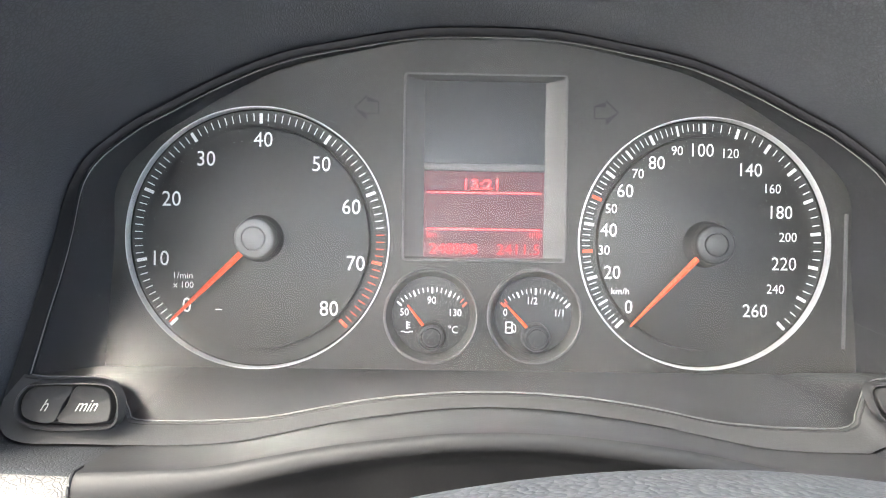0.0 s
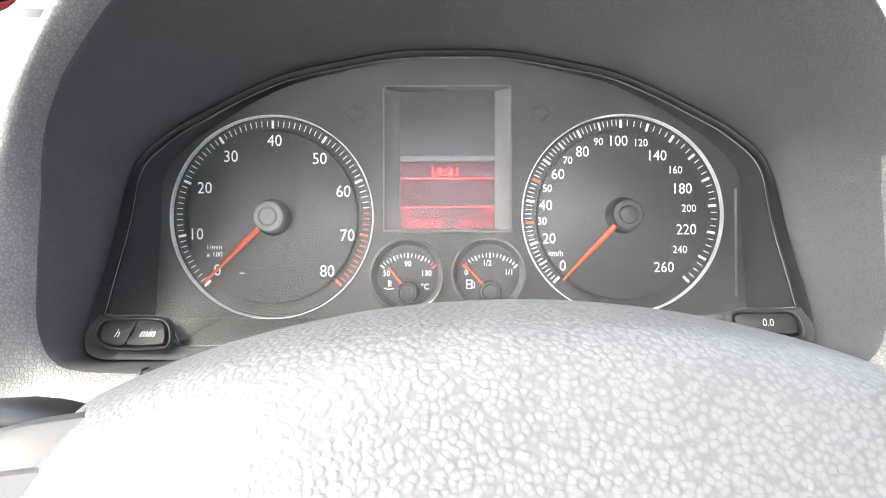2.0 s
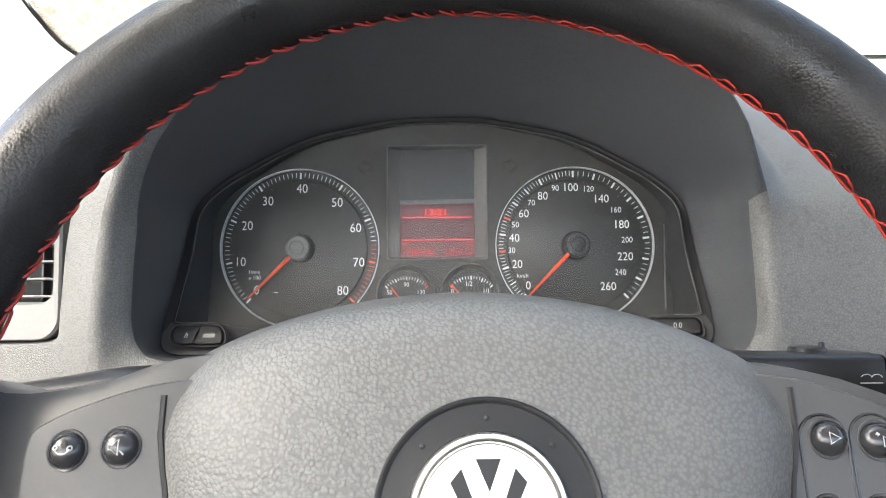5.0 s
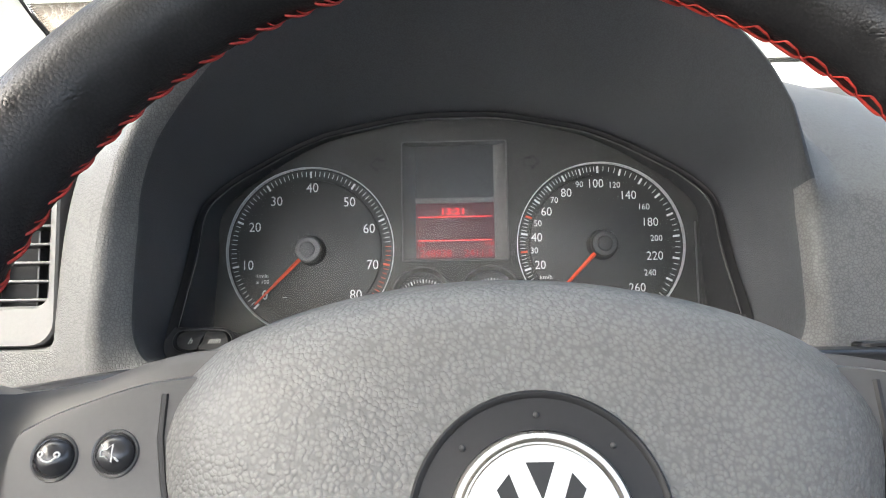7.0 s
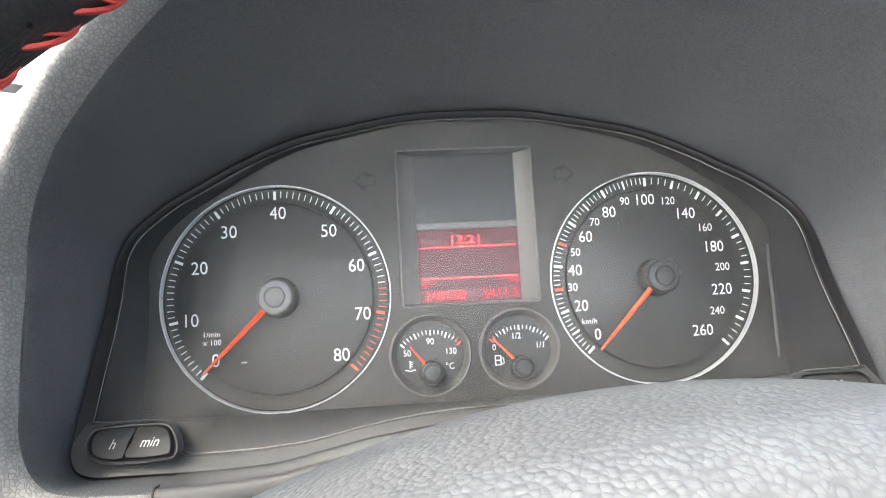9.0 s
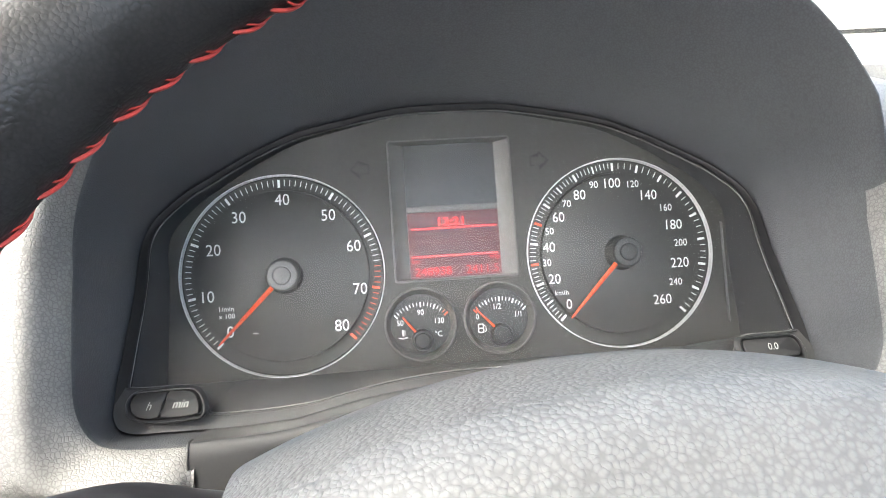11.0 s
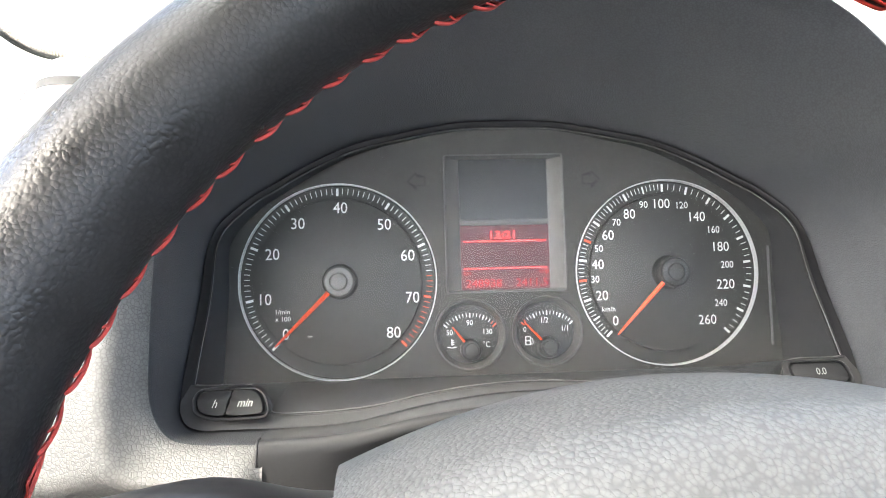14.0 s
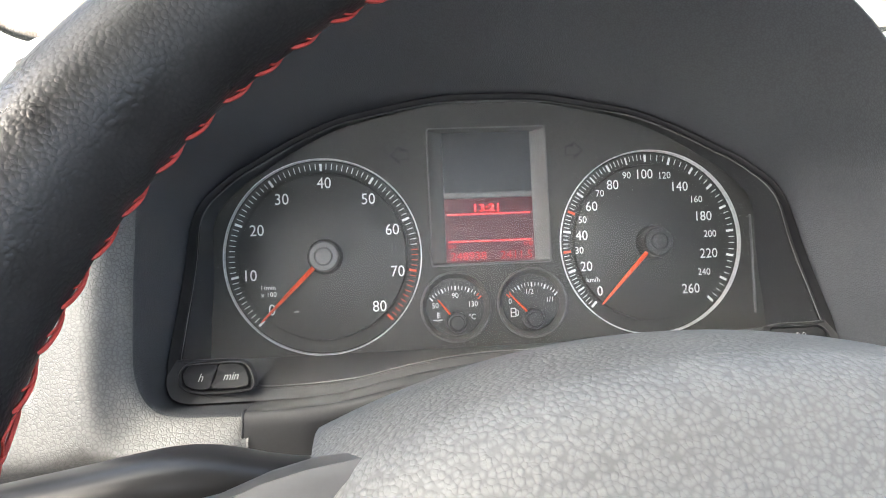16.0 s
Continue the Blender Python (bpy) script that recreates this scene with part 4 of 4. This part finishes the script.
for i in range(160):
    q = 2 * pi * i / 160
    wob = 1 + 0.012 * sin(7 * q + 1) + 0.008 * sin(17 * q)
    rows.append([((RC - RA * wob * cos(p)) * sin(q), (RC - RA * wob * cos(p)) * cos(q), RN - 1.05 * RA * sin(p)) for p in (2 * pi * k / 28 for k in range(28))])
rim = part("rim", loft(rows, closed=True), LEATHER, wheel, "worn black leather rim")


def on_rim(q, p, lift=0.0):
    a = RA + lift
    return Vector(((RC - a * cos(p)) * sin(q), (RC - a * cos(p)) * cos(q), RN - 1.05 * a * sin(p)))


P0 = radians(30)
count = 94
step = 2 * pi / count


def thread(points, radius, n=3):
    return tube(smooth_line([on_rim(q * step, p, lift) for q, p, lift in points], n), radius, 5)


def stitch(reach, seed):
    """A thick slanting strand along the seam, and a thin doubled loop that reaches up to the next hole."""
    r = random.Random(seed)
    j = [r.uniform(-0.05, 0.05) for _ in range(8)]
    top = P0 - radians(reach)
    loop = [(-0.02, P0 - 0.04, 0.0003), (0.05, P0 - 0.11 * reach / 22, 0.0004), (0.22 + j[0], top + 0.05, 0.0004), (0.29 + j[1], top, 0.0003), (0.42, top - 0.01 + 0.3 * j[2], 0.0003), (0.66 + j[3], top + 0.04, 0.0003), (0.76, top + 0.07, 0.0003), (0.94, P0 - 0.14 * reach / 22, 0.0004), (1.0, P0 - 0.06, 0.0)]
    if reach < 12:
        twist = [(-0.02, P0 - 0.30, -0.0004), (0.12, P0 - 0.26, 0.0004), (0.45, P0 - 0.10 + 0.5 * j[4], 0.0007), (0.76, P0 + 0.04, 0.0003), (0.9, P0 + 0.09, -0.0006)]
        return joined(thread(twist, 0.00058), thread([(0.34 + j[0], P0 - 0.30, -0.0002), (0.5, P0 - 0.2, 0.0004), (0.7, P0 - 0.02, 0.0004), (0.98, P0 + 0.02, -0.0003)], 0.00032, 2))
    low = [(q + 0.02, p + 0.055 + 0.2 * j[5], lift - 0.0001) for q, p, lift in loop[3:]]
    return joined(thread([(-0.06, P0 - 0.12, 0.0003), (0.1, P0 - 0.09, 0.0005), (0.5, P0 - 0.01 + 0.3 * j[4], 0.0006), (0.86, P0 + 0.06, 0.0004), (0.98, P0 + 0.07, -0.0006)], 0.00062),
                  thread(loop, 0.0003, 2), thread(low, 0.00026, 2))


# the loops lie wide open beside the right hand, closer over the top, and pulled tight on the left above the spoke
patterns = {}
for i in range(count):
    turn = 360 * i / count
    reach = 21 if 28 < turn < 285 else 14 if turn <= 28 else 8 if turn < 345 else 11
    key_of = (reach, i % 3)
    shape = patterns.get(key_of)
    if shape is None:
        o = part("stitch", stitch(*key_of), THREAD, rim)
        patterns[key_of] = o.data
    else:
        o = new("stitch", shape)
        o.parent = rim
    o.matrix_basis = Matrix.Rotation(-(i + rng.uniform(-0.07, 0.07)) * step, 4, "Z")

# airbag pad: columns of a profile from under the foot of the pad over its face and back along its top
PU0 = -0.0030
prof_v = [(-0.105, -0.030), (-0.104, -0.005), (-0.098, 0.010), (-0.085, 0.0165), (-0.06, 0.0195), (-0.03, 0.0215), (0.0, 0.0222), (0.02, 0.0212), (0.034, 0.0190), (0.0425, 0.0150), (0.0475, 0.0100), (0.0508, 0.004), (0.0545, -0.008), (0.0580, -0.020), (0.0603, -0.032), (0.0620, -0.048)]
pad_rows = []
line = smooth_line([(v, n, 0) for v, n in prof_v], 4)
M = 60
for i in range(M + 1):
    s = -1 + 2 * i / M
    u = 0.0995 * s
    end = abs(s) ** 7
    col = []
    for p in line:
        v, n = p[0], p[1]
        drop = 2.26 * (u - PU0) ** 2 * max(0.0, min(1.0, (v + 0.01) / 0.05))
        narrow = 1.0 - 0.14 * max(0.0, -v / 0.1) + 0.02 * max(0.0, min(1.0, v / 0.02))
        fall = 0.009 * abs(s) ** 3 + 0.010 * end
        col.append((u * narrow + 0.0006, v - drop, n - fall * (0.3 + 0.7 * max(0.0, min(1.0, (n + 0.034) / 0.042)))))
    pad_rows.append(col)
lefts = [(c[0] * 1.002, c[1] * 0.99 - 0.0005, min(c[2] - 0.022, -0.02)) for c in pad_rows[0]]
rights = [(c[0] * 1.002, c[1] * 0.99 - 0.0005, min(c[2] - 0.022, -0.02)) for c in pad_rows[-1]]
for edge_col, side in ((pad_rows[0], -1), (pad_rows[-1], 1)):
    part("pad_joint", tube([(c[0] + side * 0.0008, c[1], 0.0028 - 0.9 * max(0.0, c[1] - 0.021)) for c in edge_col[6:44] if c[1] < 0.021], 0.0011, 6), INK, wheel, "dark joint beside the pad")
pad = part("airbag_pad", loft([lefts] + pad_rows + [rights], ring=False), PAD, wheel, "grey grained airbag pad")


def turned_z(cx, cy, profile, n=72):
    return loft([[(cx + r * sin(2 * pi * i / n), cy + r * cos(2 * pi * i / n), z) for i in range(n)] for r, z in profile])


EX, EY, EZ = 0.0012, -0.0162, 0.0222
bezel = part("emblem_bezel", turned_z(EX, EY, [(0.0334, EZ - 0.006), (0.0332, EZ + 0.0006), (0.0326, EZ + 0.0014), (0.0318, EZ + 0.0012), (0.0312, EZ + 0.0004), (0.026, EZ + 0.0006), (0.0232, EZ + 0.0010), (0.023, EZ - 0.001)]), BEZEL, wheel, "black round bezel with small dimples")
for k in range(8):
    a = k * pi / 4
    part("dimple", turned_z(EX + 0.0270 * sin(a), EY + 0.0270 * cos(a), [(0.00085, EZ + 0.0002), (0.0008, EZ + 0.0011), (0.0004, EZ + 0.0014), (0.00005, EZ + 0.0014)], 14), TRIM, bezel)
emblem = part("emblem", turned_z(EX, EY, [(0.0231, EZ - 0.001), (0.0230, EZ + 0.0022), (0.0224, EZ + 0.0030), (0.0212, EZ + 0.0030), (0.0206, EZ + 0.0024), (0.0203, EZ + 0.0014), (0.0198, EZ + 0.0014), (0.0195, EZ + 0.0026), (0.0001, EZ + 0.0027)]), SILVER, wheel, "round silver badge with dark wedges")


def wedge(points):
    part("dark_wedge", loft([[(EX + x, EY + y - 0.0014, EZ + 0.0024) for x, y in points], [(EX + x, EY + y - 0.0014, EZ + 0.0031) for x, y in points]], cap=True), INK, emblem, flat=True)


wedge([(-0.0036, 0.0168), (0.0036, 0.0168), (0.0002, 0.0078)])
for sgn in (-1, 1):
    wedge([(sgn * 0.0110, 0.0104), (sgn * 0.0078, 0.0142), (sgn * 0.0030, 0.0014), (sgn * 0.0047, -0.0028)])
    wedge([(sgn * 0.0143, 0.0042), (sgn * 0.0140, -0.0040), (sgn * 0.0060, -0.0150)])
part("badge_groove", block(EX - 0.003, EY - 0.0004, EZ + 0.0026, EX + 0.003, EY, EZ + 0.0029, 0), INK, emblem, flat=True)


def arc(r, a0, a1, n=9, cx=0.0, cy=0.0):
    return [(cx + r * cos(radians(a0 + (a1 - a0) * i / n)), cy + r * sin(radians(a0 + (a1 - a0) * i / n))) for i in range(n + 1)]


def triangle(sgn, r, cx=0.0, cy=0.0):
    return [(cx - sgn * 0.8 * r, cy - r), (cx + sgn * 1.1 * r, cy), (cx - sgn * 0.8 * r, cy + r)]


LEFT_SYMBOLS = [[(arc(0.0024, 200, 340, cx=0.0004, cy=0.0012), False), (arc(0.0007, 0, 330, cx=-0.0018, cy=0.0008), True), (arc(0.0007, 0, 330, cx=0.0026, cy=0.0006), True)],
                [([(-0.0022, -0.0008), (-0.001, -0.0008), (0.0008, -0.0024), (0.0008, 0.0024), (-0.001, 0.0008), (-0.0022, 0.0008)], True), ([(-0.0024, 0.0024), (0.0026, -0.0022)], False)],
                [(arc(0.0011, 0, 330, cx=-0.0022), True), (arc(0.0011, 0, 330), True), (arc(0.0011, 0, 330, cx=0.0022), True)],
                [(arc(0.0024, a, a + 60), False) for a in (0, 90, 180, 270)]]
RIGHT_SYMBOLS = [[(triangle(1, 0.0018), True)], [(triangle(1, 0.0016, 0.0008, -0.0004), True), ([(-0.0026, 0.0018), (-0.0014, 0.0018)], False), ([(-0.002, 0.0012), (-0.002, 0.0024)], False)],
                 [(triangle(-1, 0.0016), True)], [(triangle(1, 0.0016, 0.0008, -0.0004), True), ([(-0.0026, 0.0018), (-0.0014, 0.0018)], False)]]


def spoke(sgn):
    symbols = LEFT_SYMBOLS if sgn < 0 else RIGHT_SYMBOLS
    def sx(u):
        return sgn * u
    rows = []
    for u, left_top, right_top, bot, z in ((0.080, 0.0312, 0.0270, -0.080, 0.000), (0.1, 0.0285, 0.0247, -0.074, 0.0005), (0.11, 0.0262, 0.0232, -0.068, 0.0), (0.124, 0.0212, 0.0200, -0.058, -0.0005),
                                           (0.138, 0.0188, 0.0152, -0.052, -0.001), (0.150, 0.0178, 0.0105, -0.050, -0.003), (0.160, 0.0182, 0.0095, -0.050, -0.005), (0.168, 0.0205, 0.0125, -0.055, -0.006), (0.174, 0.0225, 0.0175, -0.058, -0.006)):
        top = left_top if sgn < 0 else right_top
        col = [(sx(u), bot - 0.012, z - 0.020), (sx(u), bot - 0.002, z - 0.006)]
        for k in range(9):
            t = k / 8
            col.append((sx(u), bot + (top - bot) * t, z - 0.0012 * (2 * t - 1) ** 4))
        col += [(sx(u), top + 0.0035, z - 0.0035), (sx(u), top + 0.005, z - 0.010), (sx(u), top + 0.0054, z - 0.022), (sx(u), top + 0.0050, z - 0.046)]
        rows.append(col)
    sp = part("spoke", loft(rows, ring=False), SPOKEM, wheel, "smooth black spoke")
    # raised key block
    ol = [(p[0], p[1]) for p in smooth_line([(0.0800, 0.0262, 0), (0.1060, 0.0235, 0), (0.126, 0.0175, 0), (0.1375, 0.0125, 0), (0.1435, 0.007, 0), (0.1445, -0.010, 0), (0.1430, -0.032, 0), (0.136, -0.042, 0), (0.115, -0.046, 0), (0.0800, -0.046, 0)], 4)]
    c = (0.124, -0.012)
    def ring_row(k, z):
        return [(sx(c[0] + (x - c[0]) * k), c[1] + (y - c[1]) * k, z) for x, y in ol]
    part("key_block", loft([ring_row(1.0, -0.004), ring_row(0.995, 0.0014), ring_row(0.97, 0.0026), ring_row(0.9, 0.0029), ring_row(0.02, 0.0031)], cap=True), SPOKEM, sp)
    for k, (u, v) in enumerate(((0.1306, 0.0028), (0.1138, 0.0036), (0.1288, -0.0200), (0.1104, -0.0197)) if sgn < 0 else ((0.1130, 0.0040), (0.1290, 0.0032), (0.1098, -0.0193), (0.1268, -0.0193))):
        x = sx(u)
        part("key_well", turned_z(x, v, [(0.0068, 0.0026), (0.0064, 0.0036), (0.0059, 0.0034), (0.0056, 0.0020)], 32), SATIN, sp)
        part("round_key", turned_z(x, v, [(0.0056, 0.0015), (0.0055, 0.0038), (0.0048, 0.0054), (0.0034, 0.0064), (0.0018, 0.0069), (0.0001, 0.0070)], 32), GLOSSY, sp, "glossy round key")
        for line_pts, closed in symbols[k]:
            part("key_symbol", tube([(x + a, v + b, 0.0072 - 45 * (a * a + b * b)) for a, b in line_pts], 0.00028, 5, loop=closed), PRINT, sp, "white key symbol")
    for x in ((0.1114, 0.1279) if sgn > 0 else ()):
        part("key_channel", tube([(px, py, 0.0031) for px, py in round_rect(x - 0.0078, -0.0275, x + 0.0078, 0.0115, 0.0077)], 0.0005, 6, loop=True), GLOSSY, sp)
    return sp


spoke(-1)
spoke(1)
part("hub_back", turned_z(0.0, -0.02, [(0.001, -0.045), (0.06, -0.045), (0.07, -0.03), (0.075, -0.012)], 40), SATIN, wheel)

# ---- the car body round the camera ----
def plate(name, pts, thick, material, parent, label=""):
    a, b, c = (Vector(p) for p in pts[:3])
    n = (b - a).cross(c - a).normalized() * thick
    return part(name, loft([[Vector(p) for p in pts], [Vector(p) + n for p in pts]], cap=True), material, parent, label, flat=True)


WORLD = Matrix.Identity(4)
# unseen shell; its edges and dark rear wall are set to shape the light
cabin = thing("car_cabin", (0.27, -0.7, 0.3), "car interior shell with pale pillars and headliner", "car interior", kind="structure", frame_m=WORLD)
plate("headliner", [(-0.60, -0.40, 1.87), (1.20, -0.40, 1.87), (1.20, -1.95, 1.82), (-0.60, -1.95, 1.82)], 0.03, PALE, cabin, "pale headliner")
# side rails out of view, added to cut off light from high up
plate("light_block_rail", [(-0.60, -0.40, 1.87), (-0.60, -1.95, 1.82), (-0.67, -1.95, 1.63), (-0.67, -0.40, 1.64)], 0.03, PALE, cabin, "pale roof rail over the door window")
plate("light_block_rail", [(1.20, -0.40, 1.87), (1.20, -1.95, 1.82), (1.27, -1.95, 1.63), (1.27, -0.40, 1.64)], 0.03, PALE, cabin, "pale roof rail over the door window")
plate("rear_wall", [(-0.68, -1.9, 0.30), (1.22, -1.9, 0.30), (1.22, -1.9, 1.15), (-0.68, -1.9, 1.15)], 0.03, HOODM, cabin)
plate("floor_pan", [(-0.72, -1.9, 0.30), (1.25, -1.9, 0.30), (1.25, 0.50, 0.30), (-0.72, 0.50, 0.30)], 0.03, HOODM, cabin)
plate("driver_door", [(-0.72, 0.50, 0.30), (-0.72, -1.9, 0.30), (-0.72, -1.9, 0.99), (-0.72, 0.50, 0.97)], 0.04, DASH, cabin)
plate("passenger_door", [(1.25, 0.50, 0.30), (1.25, -1.9, 0.30), (1.25, -1.9, 1.08), (1.25, 0.50, 1.04)], 0.04, DASH, cabin)


def pillar(name, foot, head, w, d, label, owner):
    f, h = Vector(foot), Vector(head)
    rows = []
    for k in range(9):
        c = f.lerp(h, k / 8)
        rows.append([c + Vector(p) for p in ((0, 0, 0), (-0.3 * w, 0.02, 0), (-w, 0, 0), (-w, -0.6 * d, 0), (-0.7 * w, -d, 0), (-0.15 * w, -0.7 * d, 0))])
    part(name, loft(rows, cap=True), PALE, owner, label)


pillar("door_pillar", (-0.62, -0.95, 1.0), (-0.60, -0.98, 1.84), 0.11, 0.10, "pale grey door pillar trim", cabin)
pillar("door_pillar", (1.31, -0.95, 1.0), (1.29, -0.98, 1.84), 0.11, 0.10, "pale grey door pillar trim", cabin)
ws = thing("windscreen", (0.35, 0.36, 1.16), "clear windscreen with a dark printed edge between pale pillars", "windscreen", kind="structure")
pillar("front_pillar", (-0.512, 0.42, 1.15), (-0.572, -0.36, 1.735), 0.2, 0.10, "pale grey windscreen pillar trim", ws)
pillar("front_pillar", (1.22, 0.42, 1.178), (1.25, -0.36, 1.735), 0.11, 0.10, "pale grey windscreen pillar trim", ws)
pane = plate("pane", [(-0.475, 0.42, 1.165), (1.12, 0.42, 1.165), (1.2, -0.36, 1.73), (-0.56, -0.36, 1.73)], 0.005, PANE, ws)
upper_pane = plate("pane", [(-0.56, -0.362, 1.731), (1.2, -0.362, 1.731), (1.2, -0.61, 1.765), (-0.56, -0.61, 1.765)], 0.005, PANE, ws)
pane.visible_shadow = upper_pane.visible_shadow = False
# the glass's printed edge: down beside the pillar, round the corner and along the bottom, in the pane's own plane
UP = Vector((0, -0.81, 0.587)).normalized()
FOOT = Vector((0, 0.366, 1.2035))


def on_pane(x, u, lift=0.003):
    return FOOT + Vector((x, 0, 0)) + UP * u - Vector((0, 0.587, 0.81)) * lift


edge_line = smooth_line([(-0.562, 0.88, 0), (-0.5385, 0.50, 0), (-0.516, 0.25, 0), (-0.4985, 0.118, 0), (-0.490, 0.074, 0), (-0.477, 0.038, 0), (-0.455, 0.016, 0), (-0.431, 0.006, 0), (-0.405, 0.001, 0), (-0.30, 0.0, 0), (0.40, 0.0, 0), (1.12, 0.0, 0)], 6)
inward = []
for k, p in enumerate(edge_line):
    d = (edge_line[min(k + 1, len(edge_line) - 1)] - edge_line[max(k - 1, 0)]).normalized()
    inward.append(Vector((-d.y, d.x, 0)))
part("dark_edge", loft([[on_pane(p.x, p.y), on_pane(p.x + 0.0065 * n.x, p.y + 0.0065 * n.y), on_pane(p.x + 0.0065 * n.x, p.y + 0.0065 * n.y, 0.0022), on_pane(p.x, p.y, 0.0022)] for p, n in zip(edge_line, inward)]), INK, ws, "black printed glass edge")
bm = bmesh.new()
walked, mark = 0.0, 0.0
for k in range(12, len(edge_line) - 14):
    p, n = edge_line[k], inward[k]
    q = edge_line[k + 1]
    seg = (q - p).length
    while mark < walked + seg:
        c = p.lerp(q, (mark - walked) / seg)
        for off, r in ((0.0078, 0.0011), (0.0102, 0.0009), (0.0124, 0.0007), (0.0144, 0.0005)):
            bm.faces.new([bm.verts.new(on_pane(c.x + off * n.x + r * cos(a), c.y + off * n.y + r * sin(a))) for a in (pi * h / 4 for h in range(8))])
        mark += 0.0030
    walked += seg
tagged(part("edge_dots", bm, INK, ws, "black printed dots on the glass", flat=True), kind="stuff")
# pale trim by the pillar; along the foot the lit dash top, painted pale
trim_rows = []
for p, n in zip(edge_line, inward):
    out = Vector((-0.16 * n.x, -0.05, -0.10 * abs(n.y) - 0.02))
    a = on_pane(p.x + 0.0005 * n.x, p.y + 0.0005 * n.y, 0.004)
    trim_rows.append([a + Vector((0, 0.012, 0)), a, a + 0.3 * out + Vector((0, -0.008, 0.004)), a + out])
part("edge_trim", loft(trim_rows, ring=False), PALE, ws, "pale trim round the windscreen's foot")
shelf = thing("dash_top", (0.35, 0.2, 1.1), "dark grey grained dashboard top under the windscreen", "dashboard", kind="structure")
XS = (-0.72, -0.5, -0.35, -0.28, -0.2, -0.1, 0.6, 1.25)


def fall(x):
    return 0.036 * max(0.0, min(1.0, (-x - 0.1) / 0.2))


part("top", loft([[(x, y, z - fall(x)) for x in XS] for y, z in ((0.08, 1.05), (0.10, 1.085), (0.25, 1.122), (0.43, 1.165), (0.43, 1.0))], ring=False), DASH, shelf)
right_dash = thing("passenger_dash", (0.8, 0.0, 0.75), "dark grey grained passenger side dashboard", "dashboard", kind="structure")
part("face", loft([[(x, y, z) for x in (0.40, 0.6, 0.9, 1.25)] for y, z in ((-0.02, 0.28), (-0.07, 0.85), (-0.07, 0.98), (-0.03, 1.04), (0.10, 1.083), (0.42, 1.163))], ring=False), DASH, right_dash)
pod = thing("dash_end_pod", (-0.293, 0.10, 1.06), "short round grey speaker pod at the dash's end", "speaker pod")
PX, PY = -0.296, 0.12
part("foot", upright(PX, PY, [(0.0295, 1.050), (0.0295, 1.0705)]), INK, pod, "black foot")
part("body", upright(PX, PY, [(0.0285, 1.0705), (0.0300, 1.0715), (0.0300, 1.0945), (0.0290, 1.0948)]), PALE, pod)
part("band", upright(PX, PY, [(0.0303, 1.0948), (0.0303, 1.1005), (0.0285, 1.102), (0.0001, 1.102)]), TRIM, pod, "grey band")
part("cap", upright(PX, PY, [(0.0255, 1.102), (0.0215, 1.1165), (0.0195, 1.118), (0.0001, 1.1185)]), PALE, pod, "pale tapered cap")

# ---- outside ----
ground = thing("ground", (0, 0, 0), "grey paved yard", "ground", kind="structure", frame_m=WORLD)
part("paving", loft([[(x, y, 0) for x in (-400, -40, -8, 8, 40, 400)] for y in (-400, -40, -8, 8, 40, 400)], ring=False), PAVING, ground, flat=True)
house = thing("house", (0, 7, 0), "brown stone house with a grey garage door in a white frame", "house", frame_m=WORLD)
part("wall", block(-9, 7.0, 0, 9, 7.6, 2.72, 0.02), STONE, house, "brown rubble stone wall")
part("ledge", block(-9, 6.93, 2.72, 1.1, 7.6, 2.78, 0.01), PAINT, house, "white painted ledge")
part("upper_wall", block(-9, 7.02, 2.78, 9, 7.6, 5.5, 0.02), RENDER, house, "pale rendered upper wall")
part("garage_door", block(1.2, 6.93, 0, 4.1, 6.99, 2.6, 0.01), GREYDOOR, house, "grey panelled garage door")
for k in range(12):
    part("door_groove", block(1.3 + 0.24 * k, 6.915, 0.02, 1.315 + 0.24 * k, 6.932, 2.58, 0.002), GREYDOOR, house)
    part("door_groove", block(1.3 + 0.24 * k, 6.935, 2.69, 1.315 + 0.24 * k, 6.952, 3.5, 0.002), GREYDOOR, house)
part("boarding", block(1.2, 6.95, 2.66, 4.1, 7.01, 3.52, 0.01), GREYDOOR, house, "grey vertical boarding")
part("door_frame", block(4.1, 6.88, 0, 5.2, 7.0, 3.6, 0.01), PAINT, house, "white painted frame")
part("lintel", block(1.1, 6.88, 2.6, 4.1, 7.0, 2.66, 0.01), PAINT, house, "white painted lintel")
part("roof", loft([[(-9.5, 6.4, 5.4), (9.5, 6.4, 5.4)], [(-9.5, 10.0, 8.0), (9.5, 10.0, 8.0)], [(-9.5, 13.6, 5.4), (9.5, 13.6, 5.4)]], ring=False), GREYDOOR, house, flat=True)
